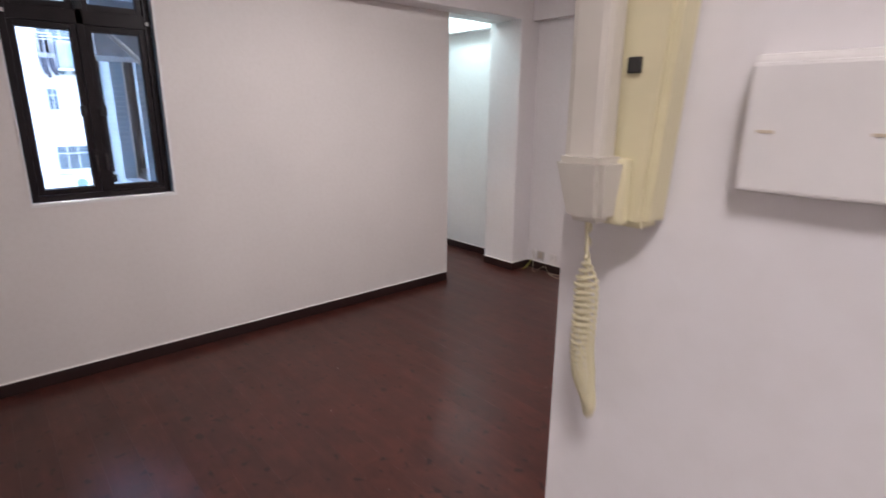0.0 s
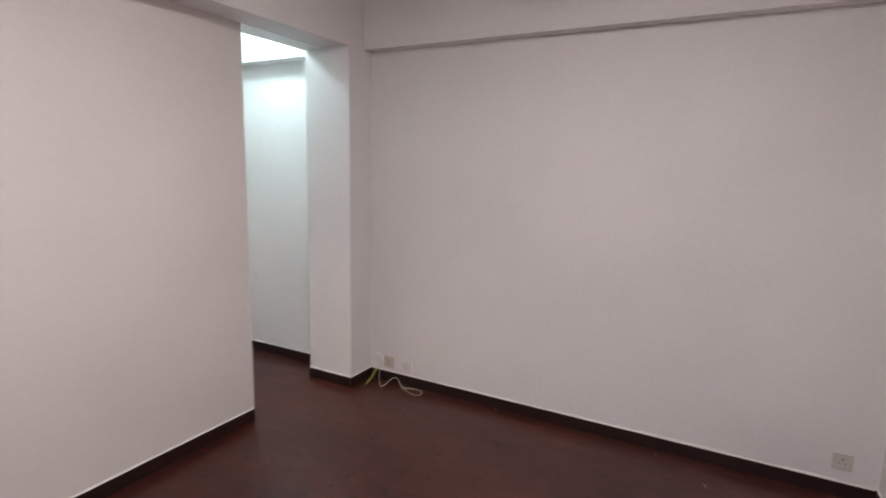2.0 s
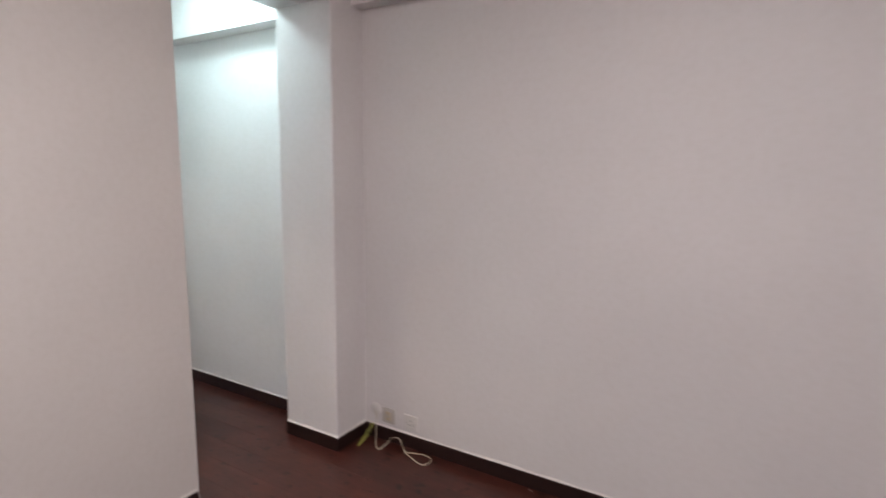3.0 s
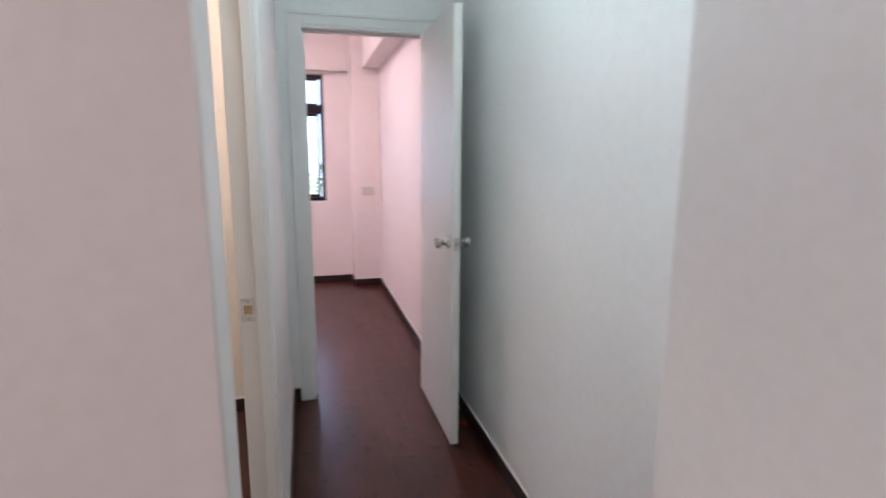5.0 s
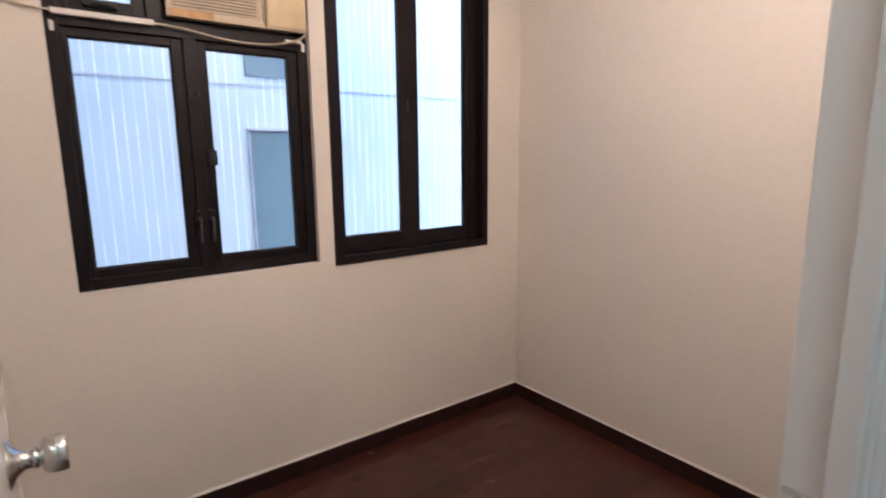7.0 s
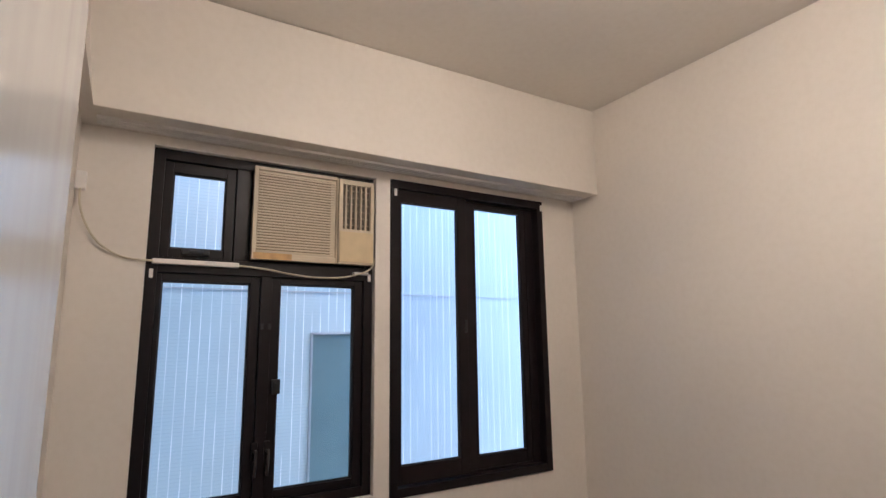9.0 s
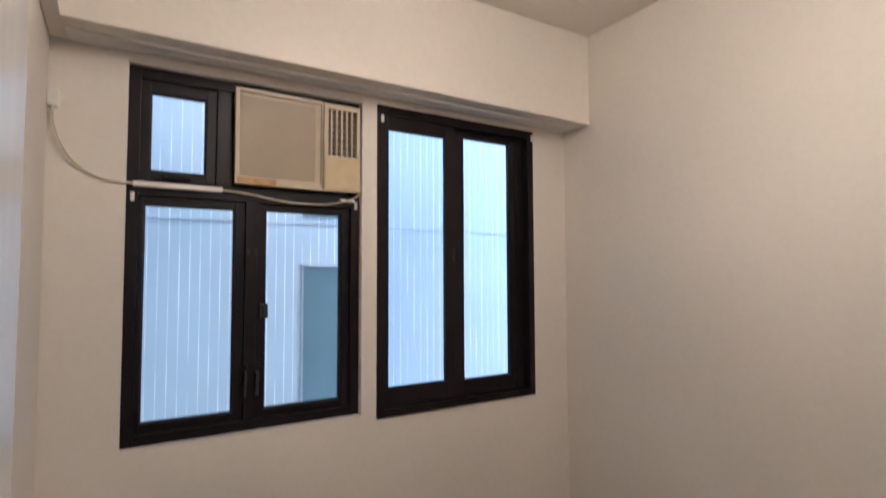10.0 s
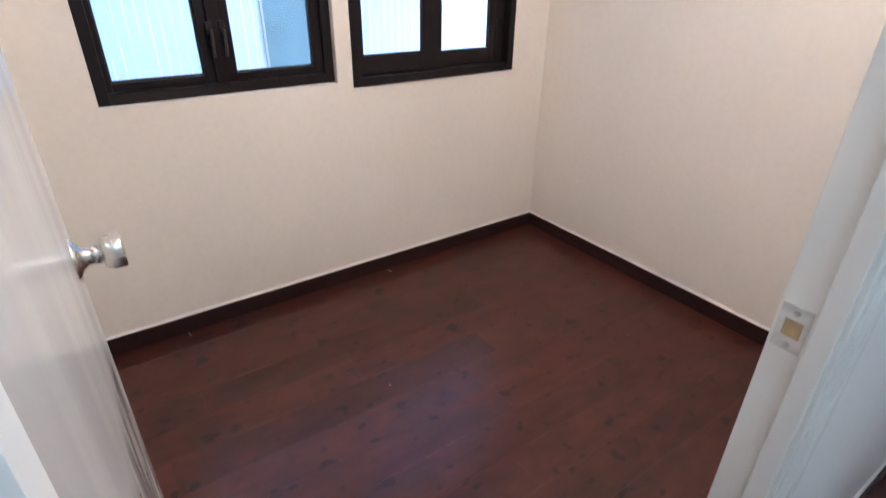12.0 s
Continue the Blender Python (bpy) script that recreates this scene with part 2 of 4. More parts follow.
# ---- mesh helpers ----
def part(name, bm, material, parent=None, label="", smooth=False):
    me = bpy.data.meshes.new(name)
    bmesh.ops.recalc_face_normals(bm, faces=bm.faces[:])
    bm.to_mesh(me)
    bm.free()
    me.materials.append(material)
    if smooth:
        me.polygons.foreach_set("use_smooth", [True] * len(me.polygons))
    ob = new(name, me)
    if parent:
        ob.parent = parent
        ob.matrix_parent_inverse = parent.matrix_world.inverted()
    if label:
        ob["label"] = label
    return ob


def thing(name, at, label, category, group="", kind="", turn=0):
    ob = new(name)
    ob.empty_display_size = 0.1
    ob.matrix_world = pose(*at, 0, 0, turn)
    bpy.context.view_layer.update()
    return tagged(ob, label, category, group, kind)


def box(bm, x0, x1, y0, y1, z0, z1, soft=0.0):
    x0, x1 = min(x0, x1), max(x0, x1)
    y0, y1 = min(y0, y1), max(y0, y1)
    z0, z1 = min(z0, z1), max(z0, z1)
    v = [bm.verts.new(p) for p in ((x0, y0, z0), (x1, y0, z0), (x1, y1, z0), (x0, y1, z0), (x0, y0, z1), (x1, y0, z1), (x1, y1, z1), (x0, y1, z1))]
    f = [bm.faces.new([v[i] for i in q]) for q in ((3, 2, 1, 0), (4, 5, 6, 7), (0, 1, 5, 4), (1, 2, 6, 5), (2, 3, 7, 6), (3, 0, 4, 7))]
    if soft:
        bmesh.ops.bevel(bm, geom=list({e for q in f for e in q.edges}), offset=soft, segments=2, affect='EDGES', profile=0.6)
    return v


def one_box(*dims, soft=0.0):
    bm = bmesh.new()
    box(bm, *dims, soft=soft)
    return bm


def slab(axis, a0, a1, t0, t1, z0, z1, holes=()):
    """An upright slab along x or y with openings through it, as one closed mesh."""
    us = sorted({a0, a1, *[h[0] for h in holes], *[h[1] for h in holes]})
    zs = sorted({z0, z1, *[h[2] for h in holes], *[h[3] for h in holes]})
    us = [u for u in us if a0 <= u <= a1]
    zs = [z for z in zs if z0 <= z <= z1]
    nu, nz = len(us) - 1, len(zs) - 1

    def solid(i, j):
        if not (0 <= i < nu and 0 <= j < nz):
            return False
        cu, cz = (us[i] + us[i + 1]) / 2, (zs[j] + zs[j + 1]) / 2
        return not any(h[0] < cu < h[1] and h[2] < cz < h[3] for h in holes)

    bm, made = bmesh.new(), {}

    def vert(i, j, k):
        if (i, j, k) not in made:
            t = (t0, t1)[k]
            made[i, j, k] = bm.verts.new((us[i], t, zs[j]) if axis == "x" else (t, us[i], zs[j]))
        return made[i, j, k]

    for i in range(nu):
        for j in range(nz):
            if not solid(i, j):
                continue
            for k in (0, 1):
                bm.faces.new([vert(i, j, k), vert(i + 1, j, k), vert(i + 1, j + 1, k), vert(i, j + 1, k)])
            for di, dj, p, q in ((-1, 0, (0, 0), (0, 1)), (1, 0, (1, 0), (1, 1)), (0, -1, (0, 0), (1, 0)), (0, 1, (0, 1), (1, 1))):
                if not solid(i + di, j + dj):
                    a, b2 = (i + p[0], j + p[1]), (i + q[0], j + q[1])
                    bm.faces.new([vert(*a, 0), vert(*b2, 0), vert(*b2, 1), vert(*a, 1)])
    return bm


def curve_points(pts, per=8):
    """A smooth run through the given points."""
    p = [Vector(q) for q in pts]
    p = [p[0] * 2 - p[1]] + p + [p[-1] * 2 - p[-2]]
    out = []
    for i in range(1, len(p) - 2):
        for s in range(per):
            t = s / per
            out.append(0.5 * (2 * p[i] + (p[i + 1] - p[i - 1]) * t + (2 * p[i - 1] - 5 * p[i] + 4 * p[i + 1] - p[i + 2]) * t * t
                              + (3 * p[i] - p[i - 1] - 3 * p[i + 1] + p[i + 2]) * t ** 3))
    out.append(p[-2].copy())
    return out


def tube(bm, pts, r, sides=8):
    rings = []
    side = Vector((0.31, 0.17, 0.93))
    for i, p in enumerate(pts):
        d = (pts[min(i + 1, len(pts) - 1)] - pts[max(i - 1, 0)]).normalized()
        side = (side - d * side.dot(d))
        side = side.normalized() if side.length > 1e-4 else d.orthogonal().normalized()
        up = d.cross(side)
        rings.append([bm.verts.new(p + (side * math.cos(a) + up * math.sin(a)) * r) for a in (2 * math.pi * k / sides for k in range(sides))])
    for a, b2 in zip(rings, rings[1:]):
        for k in range(sides):
            bm.faces.new((a[k], a[(k + 1) % sides], b2[(k + 1) % sides], b2[k]))
    bm.faces.new(rings[0][::-1])
    bm.faces.new(rings[-1])


def lathe(bm, profile, m, sides=24):
    """A turned shape: (radius, height) pairs about the z axis of m."""
    rings = [[bm.verts.new(m @ Vector((r * math.cos(2 * math.pi * k / sides), r * math.sin(2 * math.pi * k / sides), h))) for k in range(sides)] for r, h in profile]
    for a, b2 in zip(rings, rings[1:]):
        for k in range(sides):
            bm.faces.new((a[k], a[(k + 1) % sides], b2[(k + 1) % sides], b2[k]))
    bm.faces.new(rings[0][::-1])
    bm.faces.new(rings[-1])


# ---- plan ----
CEIL = 2.78
BEAM = 2.362            # underside of the living-room and corridor beams
LIV_W, LIV_E = -4.6, 0.948
LIV_S = -3.352
ENTRY_E, ENTRY_S = -2.87, -5.0
CORR_E, CORR_N = 0.912, 2.372
BED_W, BED_E, BED_S, BED_N = -1.972, -0.065, 0.042, 2.316
PINK_W, PINK_E, PINK_S, PINK_N = -1.3, 0.884, 2.455, 5.21
WELL_END = 3.4
OUT_W = -2.17           # outer face of the light-well wall
COL_X, COL_S, COL_N = 0.705, -0.208, 0.178
LWIN = (-3.005, -2.29, 1.05, 2.345)
WIN_L = (0.262, 1.132, 0.946, 2.284)
WIN_R = (1.2, 2.088, 0.924, 2.288)
PWIN = (-0.92, 0.34, 0.893, 2.19)
DOOR_B = (0.1251, 0.885, 0.0, 2.1)
DOOR_P = (0.1, 0.812, 0.0, 2.062)


def wall(name, axis, a0, a1, t0, t1, mat, label, holes=(), z0=0.0, z1=CEIL):
    return tagged(part(name, slab(axis, a0, a1, t0, t1, z0, z1, holes), mat), label, "wall", kind="structure")


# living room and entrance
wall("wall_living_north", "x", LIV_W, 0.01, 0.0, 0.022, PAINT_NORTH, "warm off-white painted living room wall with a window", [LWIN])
wall("wall_living_east", "y", LIV_S - 0.1, COL_N, LIV_E, LIV_E + 0.12, PAINT_LIVING, "off-white painted long blank living room wall")
wall("wall_living_south", "x", ENTRY_E, LIV_E, LIV_S - 0.12, LIV_S, PAINT_LIVING, "off-white painted living room wall")
wall("wall_living_west", "y", ENTRY_S, 0.0, LIV_W - 0.12, LIV_W, PAINT_LIVING, "off-white painted living room wall")
wall("wall_entrance_east", "y", ENTRY_S, LIV_S - 0.12, ENTRY_E, ENTRY_E + 0.12, PAINT_LIVING, "off-white painted entrance wall carrying the door phone")
wall("wall_entrance_south", "x", LIV_W - 0.12, ENTRY_E + 0.12, ENTRY_S - 0.12, ENTRY_S, PAINT_LIVING, "off-white painted entrance wall")
tagged(part("column", one_box(COL_X, LIV_E + 0.02, COL_S, COL_N, 0, CEIL, soft=0.006), PAINT_LIVING), "off-white painted square column at the corridor mouth", "column", kind="structure")
tagged(part("beam_north", one_box(LIV_W, COL_X, COL_S, 0.0, BEAM, CEIL, soft=0.004), PAINT_LIVING), "off-white painted ceiling beam", "beam", kind="structure")
tagged(part("beam_header", one_box(0.011, COL_X, 0.002, COL_N, BEAM, CEIL), PAINT_CORRIDOR), "white painted beam over the corridor mouth", "beam", kind="structure")
tagged(part("beam_east", one_box(0.856, LIV_E, LIV_S, COL_S, BEAM, CEIL, soft=0.004), PAINT_LIVING), "off-white painted ceiling beam", "beam", kind="structure")

tagged(part("pilaster", one_box(0.84, LIV_E + 0.02, LIV_S - 0.02, -3.262, 0, CEIL, soft=0.005), PAINT_LIVING), "off-white painted shallow corner pilaster", "column", kind="structure")

# corridor
wall("wall_corridor_east", "y", COL_N, CORR_N + 0.09, CORR_E, CORR_E + 0.12, PAINT_CORRIDOR, "white painted corridor wall")
tagged(part("wall_corridor_nib", slab("y", 0.0225, 0.1245, -0.03, 0.0095, 0, CEIL, [(0.1, 0.1245, 0, 2.14)]), PAINT_CORRIDOR), "white painted corner of the corridor wall", "wall", kind="structure")
wall("wall_corridor_west", "y", 0.125, CORR_N, -0.03, 0.0, PAINT_CORRIDOR, "white painted corridor wall with a doorway", [DOOR_B])
wall("wall_corridor_north", "x", 0.0, CORR_E, CORR_N, CORR_N + 0.042, PAINT_CORRIDOR, "white painted corridor end wall with a doorway", [DOOR_P])
tagged(part("beam_corridor", one_box(0.8, CORR_E, COL_N, CORR_N, 2.345, CEIL, soft=0.004), PAINT_CORRIDOR), "white painted corridor beam", "beam", kind="structure")

# small bedroom
wall("wall_bedroom_south", "x", BED_W, -0.031, 0.0235, BED_S, PAINT_BEDROOM, "cream painted bedroom wall")
wall("wall_bedroom_east", "y", BED_S, BED_N, BED_E, -0.032, PAINT_BEDROOM, "cream painted bedroom wall with a doorway", [DOOR_B])
wall("wall_bedroom_north", "x", BED_W, -0.032, BED_N, BED_N + 0.05, PAINT_BEDROOM, "cream painted bedroom wall")
wall("wall_bedroom_west", "y", 0.0235, BED_N + 0.05, BED_W - 0.1, BED_W, PAINT_BEDROOM, "cream painted bedroom window wall", [WIN_L, WIN_R])
tagged(part("beam_bedroom", one_box(BED_W, -1.783, BED_S, BED_N, 2.314, CEIL, soft=0.004), PAINT_BEDROOM), "cream painted beam above the bedroom windows", "beam", kind="structure")

# sloping plastered beam along the partition
bm = bmesh.new()
ends = [[bm.verts.new((x, y, z)) for y, z in ((BED_S + 0.001, 2.312), (0.084, 2.312), (0.046 + 0.012, 2.52), (BED_S + 0.001, 2.775))] for x in (-1.7825, BED_E - 0.001)]
bm.faces.new(ends[0])
bm.faces.new(ends[1])
for k in range(4):
    bm.faces.new((ends[0][k], ends[0][(k + 1) % 4], ends[1][(k + 1) % 4], ends[1][k]))
tagged(part("beam_partition", bm, PAINT_BEDROOM), "cream painted sloping beam above the door", "beam", kind="structure")

# pink room
wall("wall_pink_south", "x", PINK_W - 0.1, CORR_E + 0.13, CORR_N + 0.044, PINK_S, PAINT_PINK, "pink painted wall with a doorway", [DOOR_P])
wall("wall_pink_east", "y", PINK_S, PINK_N, PINK_E, PINK_E + 0.16, PAINT_PINK, "pink painted wall")
wall("wall_pink_north", "x", PINK_W - 0.1, PINK_E, PINK_N, PINK_N + 0.14, PAINT_PINK, "pink painted wall with a window", [PWIN])
wall("wall_pink_west", "y", PINK_S, PINK_N, PINK_W - 0.1, PINK_W, PAINT_PINK, "pink painted wall")
tagged(part("column_pink", one_box(0.605, PINK_E, 4.965, PINK_N, 0, CEIL, soft=0.005), PAINT_PINK), "pink painted corner column", "column", kind="structure")
tagged(part("beam_pink", one_box(0.72, PINK_E, PINK_S, 4.965, 2.24, CEIL, soft=0.004), PAINT_PINK), "pink painted ceiling beam", "beam", kind="structure")

# outer faces towards the light well
wall("wall_facade_well", "y", 0.13, WELL_END, OUT_W, BED_W - 0.1, FACADE_GREY, "grey mosaic-tiled outer wall of the light well", [WIN_L, WIN_R], -9.0, 5.6)
wall("wall_facade_north", "x", LIV_W - 0.12, BED_W - 0.1, 0.0235, 0.13, FACADE_GREY, "grey mosaic-tiled outer wall", [LWIN], -9.0, 5.6)

wall("wall_facade_return", "x", BED_W - 0.1, PINK_W - 0.1, WELL_END - 0.1, WELL_END, FACADE_GREY, "grey mosaic-tiled outer wall", (), -9.0, 5.6)

# ceilings
for nm, x0, x1, y0, y1 in (("ceiling_living", LIV_W - 0.12, LIV_E + 0.12, ENTRY_S - 0.12, COL_N), ("ceiling_corridor", -0.04, CORR_E + 0.12, COL_N, CORR_N + 0.042),
                           ("ceiling_bedroom", BED_W - 0.1, -0.042, COL_N - 0.14, BED_N + 0.05), ("ceiling_pink", PINK_W - 0.1, PINK_E + 0.16, CORR_N + 0.044, PINK_N + 0.14)):
    lift = 0.0 if nm != "ceiling_bedroom" else 0.003
    tagged(part(nm, one_box(x0, x1, y0, y1, CEIL + lift, CEIL + 0.15 + lift), PAINT_CEILING if nm != "ceiling_pink" else PAINT_PINK), "plain painted ceiling", "ceiling", kind="structure")


# ---- skirting boards with their uneven line of filler ----
SKIRT_H, SKIRT_T = 0.075, 0.012


def skirting(axis, a0, a1, face, side, label="dark brown wooden skirting board"):
    """Along x or y on a wall face; side is the way into the room (+1 or -1)."""
    f0, f1 = face + 0.001 * side, face + SKIRT_T * side
    dims = (a0, a1, f0, f1) if axis == "x" else (f0, f1, a0, a1)
    ob = tagged(part("baseboard", one_box(*dims, 0.0005, SKIRT_H, soft=0.0025), SKIRTING), label, "baseboard", "skirting boards", "structure")
    bm = bmesh.new()
    n = max(2, int((a1 - a0) / 0.03))
    prev = None
    for i in range(n + 1):
        u = a0 + (a1 - a0) * i / n
        k = noise.noise(Vector((u * 3.1, face * 7, side))) * 0.5 + noise.noise(Vector((u * 17, face * 5, side))) * 0.5
        hi, out = SKIRT_H + 0.008 + 0.007 * k, 0.0022 + 0.002 * k
        row = []
        for d, z in ((0.0, SKIRT_H - 0.001), (max(0.002, out + 0.004), SKIRT_H - 0.001), (max(0.001, out * 0.6), hi), (0.0, hi + 0.002)):
            t = face + d * side
            row.append(bm.verts.new((u, t, z) if axis == "x" else (t, u, z)))
        if prev:
            for j in range(3):
                bm.faces.new((prev[j], prev[j + 1], row[j + 1], row[j]))
        prev = row
    fil = part("filler_bead", bm, CAULK, ob, "uneven white filler bead")
    return ob


T = SKIRT_T + 0.001
skirting("x", LIV_W, 0.0, 0.0, -1)
skirting("y", -3.262 + T, COL_S - T, LIV_E, -1)
skirting("x", 0.84 - T, LIV_E, -3.262, 1)
skirting("x", COL_X - T, LIV_E, COL_S, -1)
skirting("y", COL_S, COL_N, COL_X, -1)
skirting("x", ENTRY_E, 0.84, LIV_S, 1)
skirting("y", ENTRY_S, LIV_S, LIV_W, 1)
skirting("y", ENTRY_S, LIV_S + T, ENTRY_E, -1)
skirting("y", COL_N + 0.001, CORR_N, CORR_E, -1)
skirting("y", 0.942, CORR_N, 0.0, 1)
skirting("x", T, 0.045, CORR_N, -1)
skirting("y", BED_S, BED_N - T, BED_W, 1)
skirting("x", BED_W, BED_E, BED_N, -1)
skirting("y", 0.942, BED_N - T, BED_E, -1)
skirting("x", BED_W + T, -0.86, BED_S, 1)
skirting("x", PINK_W, 0.605 - T, PINK_N, -1)
skirting("y", 4.965, PINK_N - T, 0.605, -1)
skirting("x", 0.605 - T, PINK_E, 4.965, -1)
skirting("y", PINK_S, 4.965 - T, PINK_E, -1)


# ---- lamps ----
def ceiling_light(x, y, col, watts, label, r=0.17, deep=0.075, down=0.6, around=0.55):
    lamp = thing("ceiling_light", (x, y, CEIL), label, "ceiling lamp", "ceiling lamps")
    bm = bmesh.new()
    lathe(bm, [(r + 0.015, 0.0), (r + 0.018, -0.02), (r + 0.004, -0.028), (r - 0.02, -0.026)], Matrix.Translation((x, y, CEIL)), 32)
    part("base_ring", bm, PLASTIC_WHITE, lamp, "white metal rim", smooth=True)
    bm = bmesh.new()
    prof = [(r * math.cos(a), -0.026 - deep * math.sin(a)) for a in (radians(k) for k in (0, 15, 30, 45, 60, 75, 86))]
    lathe(bm, prof, Matrix.Translation((x, y, CEIL)), 32)
    part("diffuser", bm, glow("lamp_diffuser", col, watts * around / (math.pi ** 2 * r * r)), lamp, "lit opal diffuser dome", smooth=True)
    bulb = new("lamp_light", bpy.data.lights.new("lamp_light", 'AREA'))
    bulb.data.shape, bulb.data.size, bulb.data.energy, bulb.data.color = 'DISK', r * 1.9, watts * down, col
    bulb.matrix_world = pose(x, y, CEIL - 0.031 - deep)
    bulb.parent = lamp
    bulb.matrix_parent_inverse = lamp.matrix_world.inverted()
    return lamp


ceiling_light(-1.4, -1.9, (1.0, 0.915, 0.865), LAMP_LIVING, "round white ceiling lamp switched on in the living room", 0.25)
ceiling_light(-3.75, -4.1, (1.0, 0.92, 0.88), LAMP_ENTRANCE, "round white ceiling lamp switched on in the entrance", 0.2)
ceiling_light(0.45, 0.62, (0.74, 0.97, 0.95), LAMP_CORRIDOR, "round cool-white ceiling lamp switched on in the corridor", 0.14)
ceiling_light(-0.42, 1.1, (1.0, 0.86, 0.7), LAMP_BEDROOM, "deep round warm-white ceiling lamp switched on in the bedroom", 0.14, 0.24, 0.35, 0.42)
ceiling_light(-0.5, 3.8, (1.0, 0.86, 0.8), LAMP_PINK, "round ceiling lamp switched on in the pink room", 0.17)


# ---- windows ----
def place_x(x0):
    return lambda u0, u1, d0, d1, z0, z1: (x0 + d0, x0 + d1, u0, u1, z0, z1)


def place_y(y0):
    return lambda u0, u1, d0, d1, z0, z1: (u0, u1, y0 - d1, y0 - d0, z0, z1)


def ring(put, u0, u1, z0, z1, w, d0, d1, soft=0.002):
    """Four bars round an opening; w: width, or left, right, bottom, top widths. d: depth towards the room."""
    wl, wr, wb, wt = (w,) * 4 if not isinstance(w, tuple) else w
    bm = bmesh.new()
    box(bm, *put(u0, u0 + wl, d0, d1, z0, z1), soft=soft)
    box(bm, *put(u1 - wr, u1, d0, d1, z0, z1), soft=soft)
    box(bm, *put(u0 + wl, u1 - wr, d0, d1 - 0.0008, z0, z0 + wb), soft=soft)
    box(bm, *put(u0 + wl, u1 - wr, d0, d1 - 0.0008, z1 - wt, z1), soft=soft)
    return bm


def bead(put, u0, u1, z0, z1, d, w=0.006):
    return ring(put, u0, u1, z0, z1, w, d, d + 0.006, soft=0)


def sash(win, put, u0, u1, z0, z1, w, d0, d1, pane_mat=None):
    """A framed light: bars, rubber bead and a glass pane."""
    wl, wr, wb, wt = (w,) * 4 if not isinstance(w, tuple) else w
    fr = part("sash", ring(put, u0, u1, z0, z1, w, d0, d1), FRAME_DARK, win)
    g = (u0 + wl, u1 - wr, z0 + wb, z1 - wt)
    part("seal", bead(put, *g, (d0 + d1) / 2 + 0.004), FRAME_SEAL, fr, "black glazing bead")
    dm = (d0 + d1) / 2
    bm = bmesh.new()
    box(bm, *put(g[0] - 0.004, g[1] + 0.004, dm - 0.0025, dm + 0.0025, g[2] - 0.004, g[3] + 0.004))
    pane = part("pane", bm, pane_mat or CLEAR_GLASS, fr, "clear glass pane" if pane_mat is None else "glass pane tinted blue to dim the light well behind it")
    pane.visible_shadow = False
    return fr


LEVER_DARK = plain("worn_dark_metal", (0.06, 0.05, 0.048), 0.36, 0.5, vary=0.2, scale=40)


def window_handle(win, put, u, z, d, lean=1):
    """A small casement lever: a plate and a curved grip."""
    bm = bmesh.new()
    box(bm, *put(u - 0.011, u + 0.011, d, d + 0.008, z - 0.035, z + 0.035), soft=0.003)
    h = part("handle", bm, FRAME_DARK, win, "dark metal casement handle")
    b0 = put(u, u, d + 0.008, d + 0.03, z, z)
    p0, p1 = Vector((b0[0], b0[2], b0[4])), Vector((b0[1], b0[3], b0[5]))
    if (p0 - p1).length == 0:
        p1 = p0
    a, b2 = (p0, p1) if abs(put(u, u, d, d, z, z)[0] - p0.x) + abs(put(u, u, d, d, z, z)[2] - p0.y) < 0.02 else (p1, p0)
    bm = bmesh.new()
    tube(bm, curve_points([a, b2 + Vector((0, 0, 0.004)), b2 + Vector((0, 0, -0.03)), (a + b2) / 2 + Vector((0, 0, -0.085))], 6), 0.0055, 8)
    part("lever", bm, LEVER_DARK, h, "worn dark metal lever", smooth=True)


def catch(win, put, u, z, d):
    bm = bmesh.new()
    box(bm, *put(u - 0.016, u + 0.016, d, d + 0.018, z - 0.028, z + 0.028), soft=0.004)
    box(bm, *put(u - 0.007, u + 0.007, d + 0.018, d + 0.026, z - 0.014, z + 0.014), soft=0.003)
    part("catch", bm, FRAME_SEAL, win, "black window catch")


def corner_plug(win, put, u, z, d, w=0.013, h=0.032):
    part("corner_clip", one_box(*put(u - w / 2, u + w / 2, d, d + 0.006, z - h / 2, z + h / 2), soft=0.002), PLASTIC_WHITE, win, "small white plastic clip")


# window with the air conditioner
win_l = thing("window_1", (-2.0, 0.7, 0.946), "dark bronze casement window with a small top light, pale mosaic wall outside", "window", kind="structure")
put = place_x(-2.08)
u0, u1, z0, z1 = 0.266, 1.129, 0.951, 2.279
part("window_frame", ring(put, u0, u1, z0, z1, 0.038, 0.0, 0.08), FRAME_DARK, win_l)
part("transom", one_box(*put(u0 + 0.038, u1 - 0.038, 0.006, 0.078, 1.822, 1.878), soft=0.002), FRAME_DARK, win_l)
part("mullion", one_box(*put(0.664, 0.706, 0.006, 0.078, z0 + 0.038, 1.822), soft=0.002), FRAME_DARK, win_l)
part("upper_mullion", one_box(*put(0.556, 0.612, 0.006, 0.076, 1.878, z1 - 0.038), soft=0.002), FRAME_DARK, win_l)
sash(win_l, put, 0.305, 0.663, 0.99, 1.821, (0.016, 0.036, 0.03, 0.028), 0.02, 0.062)
sash(win_l, put, 0.707, 1.09, 0.99, 1.821, (0.034, 0.036, 0.03, 0.024), 0.02, 0.062)
sash(win_l, put, 0.305, 0.555, 1.879, 2.24, (0.03, 0.034, 0.034, 0.042), 0.02, 0.062)
for uu in (0.667, 0.706):
    window_handle(win_l, put, uu - 0.003 if uu < 0.69 else uu + 0.003, 1.17, 0.078)
catch(win_l, put, 0.735, 1.4, 0.062)
bm = bmesh.new()
